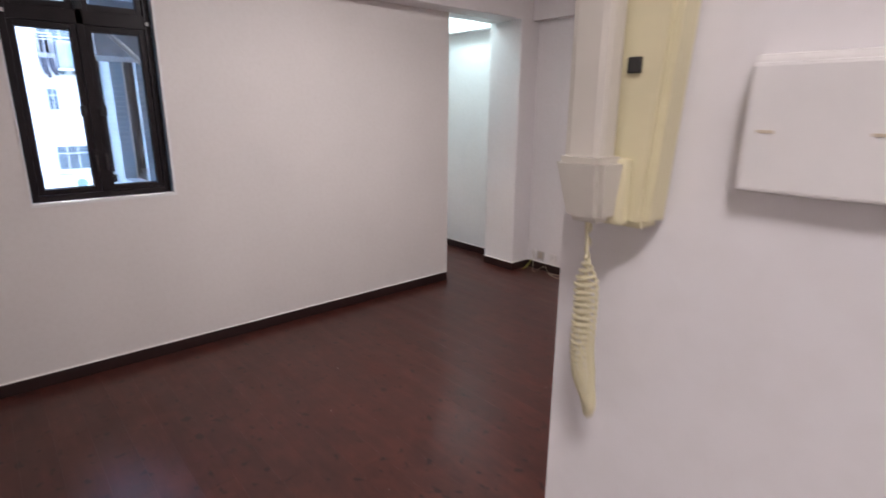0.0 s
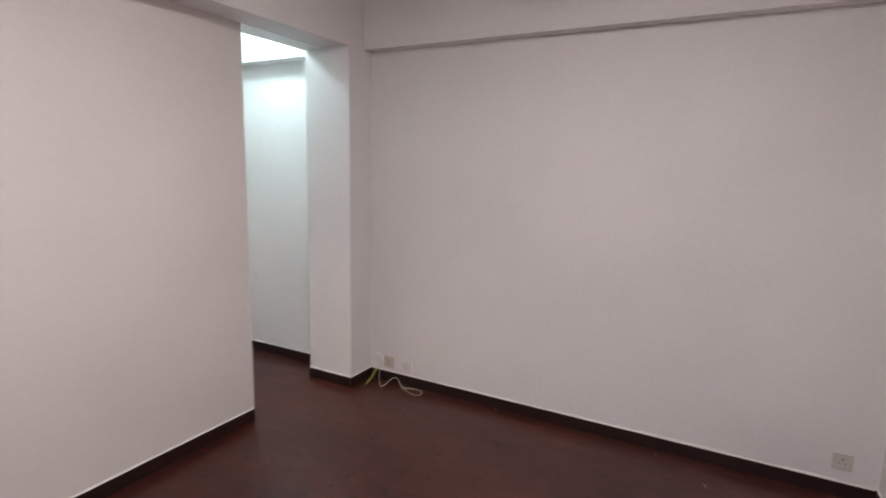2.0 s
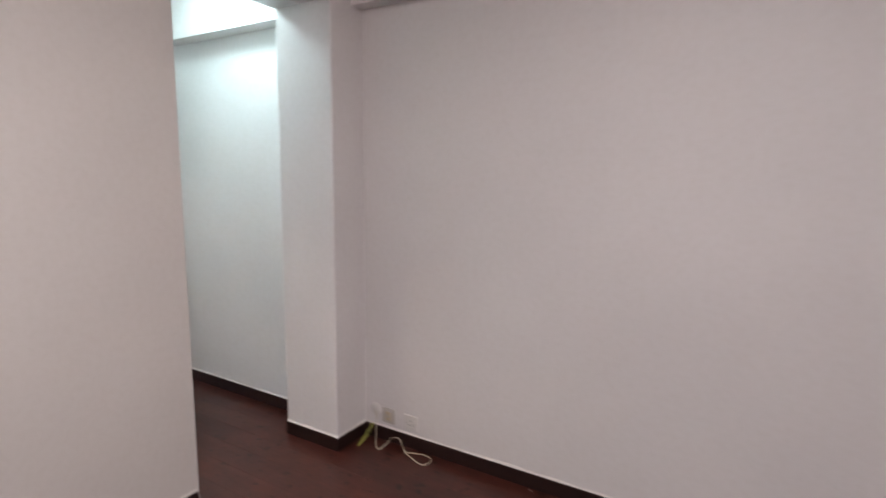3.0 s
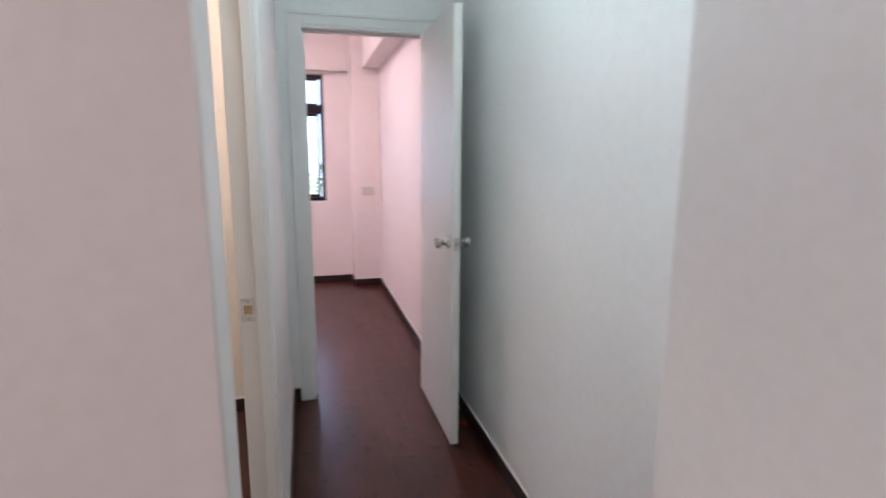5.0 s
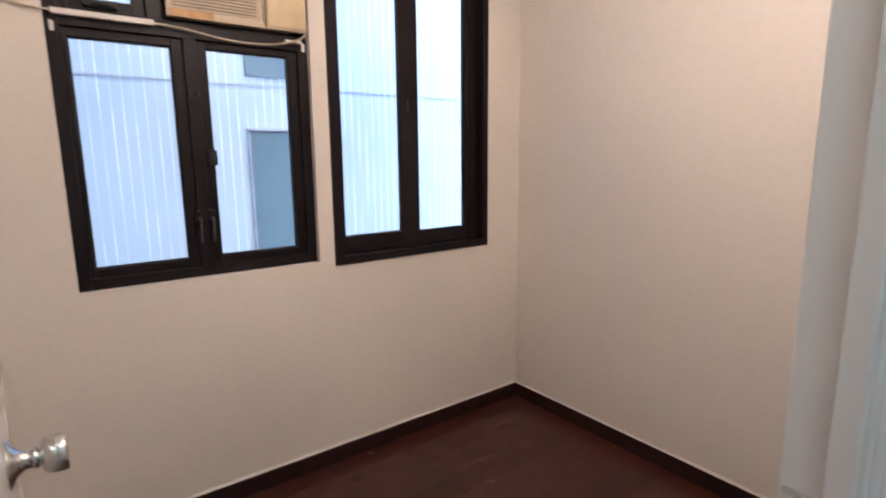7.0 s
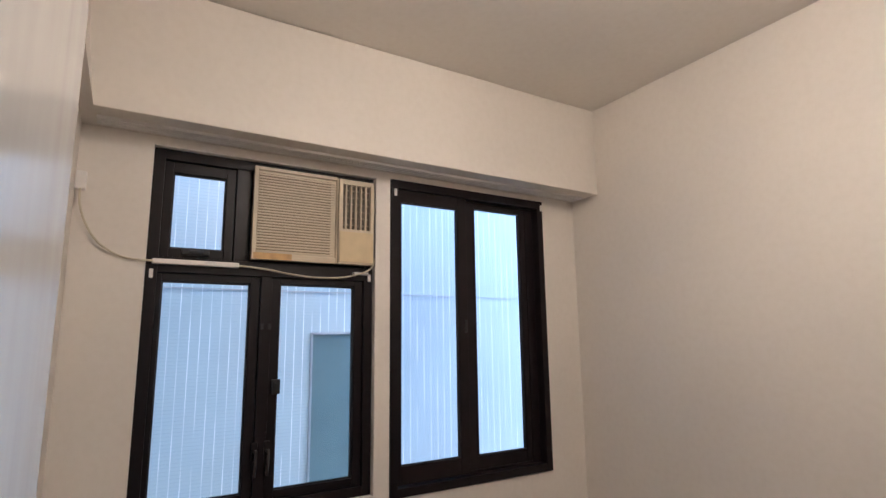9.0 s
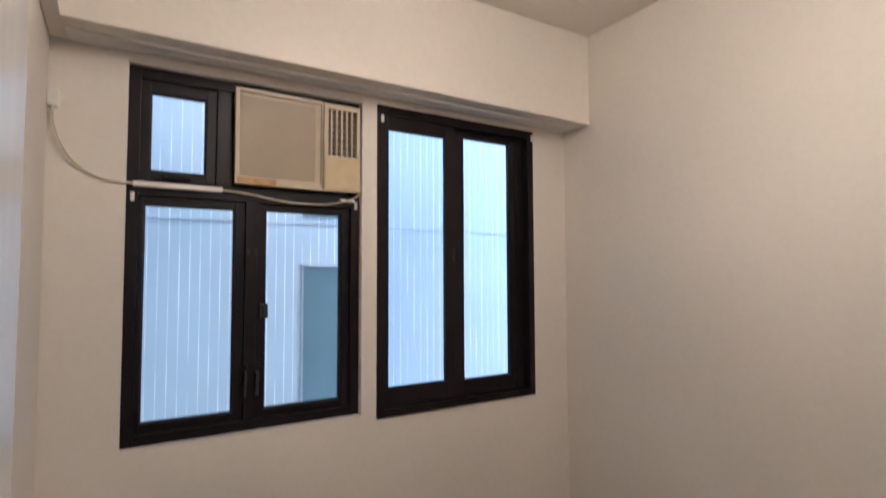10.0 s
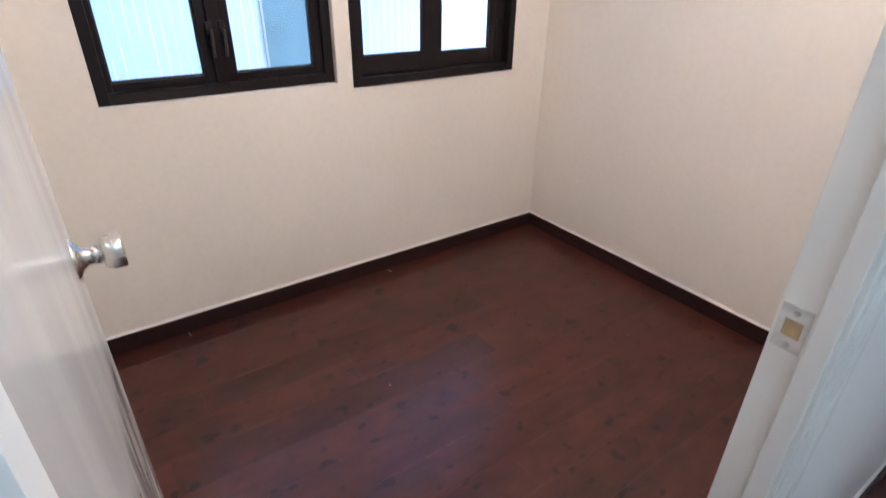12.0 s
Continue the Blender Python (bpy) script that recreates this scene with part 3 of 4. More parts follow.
box(bm, *put(0.378, 0.472, 0.062, 0.084, 1.888, 1.912), soft=0.004)
box(bm, *put(0.4, 0.45, 0.084, 0.094, 1.894, 1.906), soft=0.003)
part("catch", bm, FRAME_SEAL, win_l, "black top-light catch")
for uu in (0.672, 0.7):
    part("hinge_cap", one_box(*put(uu - 0.006, uu + 0.006, 0.078, 0.086, 1.618, 1.64), soft=0.002), FRAME_SEAL, win_l, "black stay cap")
corner_plug(win_l, put, 0.285, 1.815, 0.08)
corner_plug(win_l, put, 1.112, 1.835, 0.08)
part("reveal", slab("y", 0.2625, 1.1315, -2.075, -1.9725, 0.9465, 2.2835, [(0.2655, 1.1295, 0.9505, 2.2795)]), CAULK, win_l, "white painted reveal")

# sliding window
win_r = thing("window_2", (-1.97, 1.64, 0.924), "dark bronze two-pane sliding window, pale mosaic wall outside", "window", kind="structure")
put = place_x(-2.06)
u0, u1, z0, z1 = 1.203, 2.086, 0.926, 2.286
part("window_frame", ring(put, u0, u1, z0, z1, (0.034, 0.036, 0.036, 0.04), 0.0, 0.096), FRAME_DARK, win_r)
part("track", ring(put, u0 + 0.034, u1 - 0.036, z0 + 0.036, z1 - 0.04, (0.006, 0.05, 0.012, 0.012), 0.004, 0.05), FRAME_DARK, win_r, "sliding track")
sash(win_r, put, 1.238, 1.607, 0.972, 2.246, (0.017, 0.05, 0.074, 0.058), 0.052, 0.084, DIMMING_GLASS)
sash(win_r, put, 1.6, 2.036, 0.972, 2.246, (0.08, 0.068, 0.06, 0.032), 0.014, 0.046, DIMMING_GLASS)
part("finger_pull", one_box(*put(1.588, 1.6, 0.084, 0.092, 1.6, 1.66), soft=0.002), FRAME_SEAL, win_r, "black finger pull")
corner_plug(win_r, put, 1.221, 2.226, 0.096)
corner_plug(win_r, put, 2.076, 2.25, 0.096)

# living-room window
win_v = thing("window_3", (-2.65, 0.06, 1.05), "dark bronze casement window with top lights, bright facades outside", "window", kind="structure")
put = place_y(0.12)
u0, u1, z0, z1 = -2.999, -2.296, 1.057, 2.339
part("window_frame", ring(put, u0, u1, z0, z1, 0.034, 0.0, 0.07), FRAME_DARK, win_v)
part("transom", one_box(*put(u0 + 0.034, u1 - 0.034, 0.004, 0.068, 2.008, 2.082), soft=0.002), FRAME_DARK, win_v)
part("mullion", one_box(*put(-2.666, -2.628, 0.004, 0.068, z0 + 0.034, z1 - 0.034), soft=0.002), FRAME_DARK, win_v)
for a, b2 in ((-2.964, -2.667), (-2.627, -2.331)):
    sash(win_v, put, a, b2, 1.092, 2.007, (0.026, 0.03, 0.03, 0.03), 0.014, 0.058)
    sash(win_v, put, a, b2, 2.083, 2.304, (0.026, 0.03, 0.03, 0.03), 0.014, 0.058)
for uu in (-2.672, -2.622):
    window_handle(win_v, put, uu, 1.3, 0.068)
catch(win_v, put, -2.695, 1.55, 0.058)
catch(win_v, put, -2.598, 1.55, 0.058)
catch(win_v, put, -2.647, 2.115, 0.068)
corner_plug(win_v, put, -2.978, 2.045, 0.07, 0.018, 0.02)
corner_plug(win_v, put, -2.315, 2.04, 0.07, 0.018, 0.02)
part("edge_bead", ring(place_y(0.0), -3.012, -2.279, 1.039, 2.352, (0.008, 0.013, 0.014, 0.006), 0.0005, 0.005, soft=0.001), GLOSS_WHITE, win_v, "white painted bead round the frame")
part("window_sill", one_box(-3.003, -2.292, 0.002, 0.049, 1.0505, 1.0565), GLOSS_WHITE, win_v, "white painted sill")

# pink-room window
win_p = thing("window_4", (-0.3, 5.2, 0.893), "dark bronze window with a fixed top light, bright building and greenery outside", "window", kind="structure")
put = place_y(PINK_N + 0.1)
u0, u1, z0, z1 = -0.916, 0.336, 0.897, 2.186
part("window_frame", ring(put, u0, u1, z0, z1, 0.036, 0.0, 0.09), FRAME_DARK, win_p)
part("transom", one_box(*put(u0 + 0.036, u1 - 0.036, 0.004, 0.086, 1.8, 1.885), soft=0.002), FRAME_DARK, win_p)
for k in range(3):
    a = -0.879 + k * 0.393
    if k:
        part("mullion", one_box(*put(a - 0.012, a + 0.012, 0.004, 0.084, z0 + 0.036, z1 - 0.036), soft=0.002), FRAME_DARK, win_p)
    sash(win_p, put, a + 0.013, a + 0.38, 0.934, 1.799, 0.024, 0.02, 0.06)
    sash(win_p, put, a + 0.013, a + 0.38, 1.886, 2.149, 0.016, 0.02, 0.06)


# ---- doors ----
def knob(parent, at, way):
    """A satin knob on a flared rose; way: the direction it stands out."""
    m = Matrix.Translation(at) @ Vector(way).to_track_quat('Z', 'Y').to_matrix().to_4x4()
    bm = bmesh.new()
    lathe(bm, [(0.03, 0.0), (0.0295, 0.003), (0.022, 0.007), (0.015, 0.012), (0.0122, 0.018), (0.0115, 0.026)], m, 28)
    k = part("door_knob", bm, NICKEL, parent, "satin nickel door knob", smooth=True)
    bm = bmesh.new()
    lathe(bm, [(0.0115, 0.024), (0.0135, 0.027), (0.0135, 0.031), (0.0105, 0.032), (0.0105, 0.034), (0.0185, 0.035), (0.0228, 0.038), (0.0248, 0.045), (0.0256, 0.058), (0.025, 0.061), (0.0225, 0.0625), (0.006, 0.062)], m, 28)
    part("grip", bm, NICKEL, k, smooth=True)
    return k


def casing(parent, bars):
    """Moulded white architrave pieces: each a flat board with a raised outer bead."""
    for dims, beads in bars:
        bm = bmesh.new()
        box(bm, *dims, soft=0.002)
        for b2 in beads:
            box(bm, *b2, soft=0.003)
        part("architrave", bm, GLOSS_WHITE, parent, "white moulded architrave")


STRIKE_PAINT = plain("paint_smeared_steel", (0.62, 0.61, 0.59), 0.45, 0.0, vary=0.18, scale=45)

# bedroom doorway: lining, stops and architraves
fr_b = thing("door_frame_1", (-0.04, 0.5, 0), "white gloss-painted door frame with a steel strike plate", "door frame", kind="structure")
for nm, d in (("jamb", (-0.071, 0.005, 0.1255, 0.15, 0, 2.07)), ("jamb", (-0.071, 0.006, 0.855, 0.8845, 0, 2.07)), ("head", (-0.071, 0.006, 0.1255, 0.8845, 2.07, 2.0995))):
    part(nm, one_box(*d, soft=0.002), GLOSS_WHITE, fr_b)
for d in ((-0.026, 0.0, 0.15, 0.16, 0, 2.07), (-0.026, 0.0, 0.845, 0.855, 0, 2.07), (-0.026, 0.0, 0.16, 0.845, 2.06, 2.07)):
    part("door_stop", one_box(*d, soft=0.002), GLOSS_WHITE, fr_b)
casing(fr_b, [((-0.0295, 0.003, 0.1006, 0.124, 0, 2.139), [(0.0, 0.0075, 0.108, 0.116, 0, 2.139)]),
              ((0.001, 0.01, 0.868, 0.93, 0, 2.14), [(0.001, 0.013, 0.9, 0.922, 0, 2.14)]),
              ((0.001, 0.009, 0.14, 0.868, 2.084, 2.14), [(0.001, 0.0125, 0.14, 0.9, 2.115, 2.1395)])])
casing(fr_b, [((-0.074, -0.066, 0.868, 0.93, 0, 2.14), []), ((-0.074, -0.066, 0.14, 0.868, 2.084, 2.14), [])])
strike = part("strike_plate", slab("x", -0.066, -0.031, 0.8528, 0.8546, 0.961, 1.024, [(-0.059, -0.037, 0.98, 1.005)]), STRIKE_PAINT, fr_b, "steel strike plate with bare timber in its hole")
part("strike_hole", one_box(-0.0585, -0.0375, 0.8539, 0.8549, 0.9805, 1.0045), RAW_WOOD, strike, "bare timber in the latch hole")
for zz in (0.969, 1.016):
    bm = bmesh.new()
    lathe(bm, [(0.0045, 0), (0.004, 0.0015), (0.001, 0.001)], Matrix.Translation((-0.048, 0.8525, zz)) @ pose(0, 0, 0, 90, 0, 0), 12)
    part("screw", bm, DULL_STEEL, strike)


def worn_door_mat():
    m, nt, b = node_mat("worn_white_door_paint")
    n1 = add_noise(nt, 3.0, 6, "Object", (3.0, 3.0, 0.35))
    n2 = add_noise(nt, 14, 4, "Object", (2.0, 2.0, 0.3))
    r1 = ramp(nt, n1.outputs["Fac"], [(0.3, (0.6, 0.58, 0.555)), (0.5, (0.65, 0.625, 0.6))])
    r2 = ramp(nt, n2.outputs["Fac"], [(0.3, (0.965, 0.96, 0.955)), (0.6, (1, 1, 1))])
    tc = nt.nodes.new("ShaderNodeTexCoord")
    sep = nt.nodes.new("ShaderNodeSeparateXYZ")
    nt.links.new(tc.outputs["Object"], sep.inputs[0])
    # Grey low down: scuffs, plus the dark floor's reflection put into the colour.
    low = ramp(nt, sep.outputs["Z"], [(0.82, (1.0,) * 3), (0.89, (0.0,) * 3)])
    scuff_reflection = add_noise(nt, 5, 5, "Object", (3.0, 1.0, 0.7))
    marks = ramp(nt, scuff_reflection.outputs["Fac"], [(0.38, (0.0,) * 3), (0.54, (0.85,) * 3)])
    mx = nt.nodes.new("ShaderNodeMix")
    mx.data_type = 'RGBA'
    nt.links.new(mult(nt, low.outputs["Color"], marks.outputs["Color"]), mx.inputs[0])
    nt.links.new(mult(nt, r1.outputs["Color"], r2.outputs["Color"]), mx.inputs[6])
    mx.inputs[7].default_value = (0.28, 0.27, 0.255, 1)
    nt.links.new(mx.outputs[2], b.inputs["Base Color"])
    b.inputs["Specular IOR Level"].default_value = 0.5
    rr = ramp(nt, n1.outputs["Fac"], [(0.35, (0.26,) * 3), (0.6, (0.17,) * 3)])
    nt.links.new(rr.outputs["Color"], b.inputs["Roughness"])
    bump(nt, b, [(n1.outputs["Fac"], 0.02, 0.003)])
    return m


door_b = thing("door_1", (-0.085, 0.14, 0), "open white gloss-painted flush door with a satin knob, scuffs and painted floor reflection near the bottom", "door", kind="structure")
leaf = part("leaf", one_box(-0.752, -0.077, 0.103, 0.141, 0.008, 2.064, soft=0.003), worn_door_mat(), door_b)
knob(leaf, (-0.675, 0.141, 1.018), (0, 1, 0))

# pink-room doorway
fr_p = thing("door_frame_2", (0.45, 2.41, 0), "white gloss-painted door frame with a moulded head", "door frame", kind="structure")
for nm, d in (("jamb", (0.1005, 0.13, 2.366, 2.462, 0, 2.032)), ("jamb", (0.782, 0.8115, 2.366, 2.462, 0, 2.032)), ("head", (0.1005, 0.8115, 2.366, 2.462, 2.032, 2.0615))):
    part(nm, one_box(*d, soft=0.002), GLOSS_WHITE, fr_p)
for d in ((0.13, 0.141, 2.42, 2.45, 0, 2.032), (0.771, 0.782, 2.42, 2.45, 0, 2.032), (0.141, 0.771, 2.42, 2.45, 2.021, 2.032)):
    part("door_stop", one_box(*d, soft=0.002), GLOSS_WHITE, fr_p)
casing(fr_p, [((0.05, 0.118, 2.36, 2.371, 0, 2.11), [(0.05, 0.066, 2.353, 2.371, 0, 2.11)]), ((0.794, 0.858, 2.36, 2.371, 0, 2.11), [(0.842, 0.858, 2.353, 2.371, 0, 2.11)]),
              ((0.118, 0.794, 2.36, 2.371, 2.046, 2.11), [(0.066, 0.842, 2.353, 2.371, 2.092, 2.1095)])])
door_p = thing("door_2", (0.765, 2.37, 0), "open white gloss-painted flush door with satin knobs", "door", kind="structure")
leaf2 = part("leaf", one_box(0.746, 0.784, 1.692, 2.364, 0.008, 2.022, soft=0.003), DOOR_WHITE, door_p)
knob(leaf2, (0.746, 1.752, 0.995), (-1, 0, 0))
knob(leaf2, (0.784, 1.752, 0.995), (1, 0, 0))
part("latch_plate", one_box(0.753, 0.777, 1.6905, 1.6925, 0.965, 1.025, soft=0.0008), DULL_STEEL, leaf2, "steel latch plate")
part("latch_bolt", one_box(0.758, 0.772, 1.683, 1.691, 0.985, 1.005, soft=0.002), NICKEL, leaf2, "nickel latch bolt")
for zz in (0.25, 1.78):
    bm = bmesh.new()
    tube(bm, [Vector((0.79, 2.362, zz)), Vector((0.79, 2.362, zz + 0.09))], 0.006, 10)
    part("hinge", bm, DULL_STEEL, door_p, "steel butt hinge", smooth=True)

# ---- curtain rails ----
def curtain_rail(dims, axis, label):
    x0, x1, y0, y1, z0, z1 = dims
    rail = thing("curtain_rail", ((x0 + x1) / 2, (y0 + y1) / 2, z0), label, "curtain rail", "curtain rails")
    for k in (0, 1):
        bm = bmesh.new()
        if axis == "y":
            a = x0 + (x1 - x0) * (0.0 if k == 0 else 0.58)
            w = (x1 - x0) * 0.42
            box(bm, a, a + 0.004, y0, y1, z0, z1)
            box(bm, a + w - 0.004, a + w, y0, y1, z0, z1)
            box(bm, a + 0.004, a + w - 0.004, y0, y1, z1 - 0.004, z1)
            box(bm, a + 0.004, a + 0.01, y0, y1, z0, z0 + 0.003)
            box(bm, a + w - 0.01, a + w - 0.004, y0, y1, z0, z0 + 0.003)
        else:
            a = y0 + (y1 - y0) * (0.0 if k == 0 else 0.58)
            w = (y1 - y0) * 0.42
            box(bm, x0, x1, a, a + 0.004, z0, z1)
            box(bm, x0, x1, a + w - 0.004, a + w, z0, z1)
            box(bm, x0, x1, a + 0.004, a + w - 0.004, z1 - 0.004, z1)
            box(bm, x0, x1, a + 0.004, a + 0.01, z0, z0 + 0.003)
            box(bm, x0, x1, a + w - 0.01, a + w - 0.004, z0, z0 + 0.003)
        part("track", bm, PLASTIC_WHITE, rail)
    return rail


rail_b = curtain_rail((-1.925, -1.858, 0.09, 2.28, 2.3025, 2.3135), "y", "white double curtain rail screwed under the bedroom beam")
for k in range(9):
    part("glider", one_box(-1.873, -1.868, 0.83 + 0.025 * k, 0.834 + 0.025 * k, 2.291, 2.3035, soft=0.001), PLASTIC_WHITE, rail_b)
curtain_rail((-1.1, 0.6, PINK_N - 0.085, PINK_N - 0.01, 2.222, 2.245), "x", "white curtain rail above the pink room window")

# ---- window air conditioner ----
AC_U0, AC_U1, AC_Z0, AC_Z1, AC_X = 0.616, 1.118, 1.886, 2.252, -1.972
ac = thing("air_conditioner", (-2.05, 0.87, AC_Z0), "aged cream window air conditioner with slatted grille in the window", "air conditioner")
part("case", one_box(-2.07, AC_X - 0.012, AC_U0 + 0.006, AC_U1 - 0.004, AC_Z0 + 0.006, AC_Z1 - 0.005, soft=0.004), PLASTIC_CREAM, ac)
part("rear_case", one_box(-2.5, -2.071, AC_U0 + 0.008, AC_U1 - 0.006, AC_Z0 + 0.008, AC_Z1 - 0.007, soft=0.006), plain("weathered_steel_case", (0.3, 0.33, 0.36), 0.5, 0.2, vary=0.15, scale=9), ac, "weathered grey steel rear case")
GR = 0.955


def grille_edge(z):
    """The bowed join between the grille and the side panel."""
    t = (z - AC_Z0) / (AC_Z1 - AC_Z0)
    return GR + 0.004 - 0.022 * math.sin(math.pi * min(1, max(0, t))) + 0.012 * t


bm = bmesh.new()
zs = [AC_Z0 + (AC_Z1 - AC_Z0) * k / 16 for k in range(17)]
front, back = [], []
for z in zs:
    front.append((bm.verts.new((AC_X - 0.002, AC_U0, z)), bm.verts.new((AC_X - 0.002, grille_edge(z), z))))
    back.append((bm.verts.new((AC_X - 0.014, AC_U0, z)), bm.verts.new((AC_X - 0.014, grille_edge(z), z))))
for i in range(16):
    for a, b2 in ((front[i], front[i + 1]), (back[i], back[i + 1])):
        bm.faces.new((a[0], a[1], b2[1], b2[0]))
    for j in (0, 1):
        bm.faces.new((front[i][j], front[i + 1][j], back[i + 1][j], back[i][j]))
bm.faces.new((front[0][0], front[0][1], back[0][1], back[0][0]))
bm.faces.new((front[-1][0], front[-1][1], back[-1][1], back[-1][0]))
panel = part("front_panel", bm, PLASTIC_CREAM, ac)
# Brown sheet on the panel front paints the shade between the slats.
part("grille_back", one_box(AC_X - 0.002, AC_X - 0.0005, AC_U0 + 0.018, GR - 0.03, AC_Z0 + 0.03, AC_Z1 - 0.022), plain("grille_shadow_plastic", (0.2, 0.145, 0.095), 0.7), panel, "brown sheet behind the slats, coloured as their shade")
NS = 28
for k in range(NS):
    z = AC_Z0 + 0.032 + k * (AC_Z1 - AC_Z0 - 0.06) / (NS - 1)
    b0 = AC_U0 + 0.014
    sl = bmesh.new()
    box(sl, AC_X - 0.001, AC_X + 0.004, b0, grille_edge(z) - 0.014, z - 0.0034, z + 0.0032, soft=0.0012)
    part("slat", sl, PLASTIC_CREAM, panel)
part("grille_rim", ring(place_x(AC_X - 0.004), AC_U0 - 0.003, GR - 0.004, AC_Z0 - 0.002, AC_Z1 + 0.002, (0.014, 0.004, 0.024, 0.014), 0.0, 0.016, soft=0.002), PLASTIC_CREAM, panel)
part("stained_edge", one_box(AC_X + 0.012, AC_X + 0.0135, AC_U0 + 0.004, AC_U0 + 0.15, AC_Z0 - 0.001, AC_Z0 + 0.024), RUST_STAIN, panel, "amber-stained strip along the lower edge")
side = part("side_panel", ring(place_x(AC_X - 0.014), GR + 0.004, AC_U1, AC_Z0, AC_Z1, (0.018, 0.016, 0.15, 0.022), 0.0, 0.022, soft=0.002), PLASTIC_CREAM, ac)
part("outlet_back", one_box(AC_X - 0.012, AC_X - 0.008, GR + 0.02, AC_U1 - 0.014, AC_Z0 + 0.148, AC_Z1 - 0.02), plain("outlet_brown", (0.1, 0.075, 0.05), 0.7), side, "dark air outlet")
for k in range(5):
    u = GR + 0.036 + k * 0.0225
    part("louvre", one_box(AC_X - 0.008, AC_X + 0.006, u - 0.0036, u + 0.0036, AC_Z0 + 0.15, AC_Z1 - 0.022, soft=0.001), PLASTIC_CREAM, side)
for k in range(6):
    z = AC_Z0 + 0.172 + k * 0.03
    part("cross_bar", one_box(AC_X - 0.0095, AC_X - 0.008, GR + 0.022, AC_U1 - 0.016, z - 0.0015, z + 0.0015), PLASTIC_CREAM, side)
part("control_cover", one_box(AC_X + 0.008, AC_X + 0.0125, GR + 0.008, AC_U1 - 0.004, AC_Z0 + 0.008, AC_Z0 + 0.138, soft=0.0015), plain("yellowed_cover_plastic", (0.58, 0.46, 0.28), 0.4, vary=0.06, scale=20), side, "yellowed control cover")

part("infill", ring(place_x(-2.055), 0.6125, 1.0905, 1.8785, 2.2405, (max(0.004, AC_U0 + 0.008 - 0.6125), max(0.004, 1.0905 - AC_U1 + 0.008), max(0.004, AC_Z0 + 0.008 - 1.8785), max(0.004, 2.2405 - AC_Z1 + 0.008)), 0.0, 0.006, soft=0), FRAME_DARK, win_l, "dark closing strip round the air conditioner")
# cable, its trunking and the spur box
cab = thing("power_cable", (-1.99, 0.6, 1.83), "slack cream power cable running to the air conditioner", "cable")
bm = bmesh.new()
tube(bm, curve_points([(-1.95, 0.06, 2.1), (-1.95, 0.059, 2.06), (-1.95, 0.064, 2.02), (-1.952, 0.083, 1.965), (-1.956, 0.123, 1.905), (-1.96, 0.186, 1.866), (-1.963, 0.245, 1.857), (-1.97, 0.272, 1.857), (-1.985, 0.31, 1.858), (-1.985, 0.45, 1.858), (-1.985, 0.58, 1.856), (-1.982, 0.68, 1.848), (-1.975, 0.77, 1.833), (-1.97, 0.87, 1.824),
                       (-1.97, 0.98, 1.83), (-1.965, 1.07, 1.852), (-1.96, 1.11, 1.88), (-1.962, 1.119, 1.92)], 8), 0.0036, 8)
part("cord", bm, CORD_WHITE, cab, smooth=True)
part("trunking", one_box(-1.999, -1.977, 0.285, 0.575, 1.849, 1.867, soft=0.003), PLASTIC_WHITE, cab, "short white plastic trunking")
part("cable_clip", one_box(-1.999, -1.974, 1.035, 1.1, 1.846, 1.856, soft=0.002), PLASTIC_WHITE, cab, "white cable clip")
spur = thing("connection_box", (-1.965, 0.07, 2.11), "small white flex outlet box on the bedroom wall", "outlet box")
part("cover", one_box(-1.9715, -1.946, 0.0425, 0.074, 2.08, 2.142, soft=0.004), PLASTIC_WHITE, spur)


# ---- sockets and switches ----
PLASTIC_AGED = plain("aged_white_plastic", (0.56, 0.52, 0.47), 0.4, vary=0.05, scale=25)


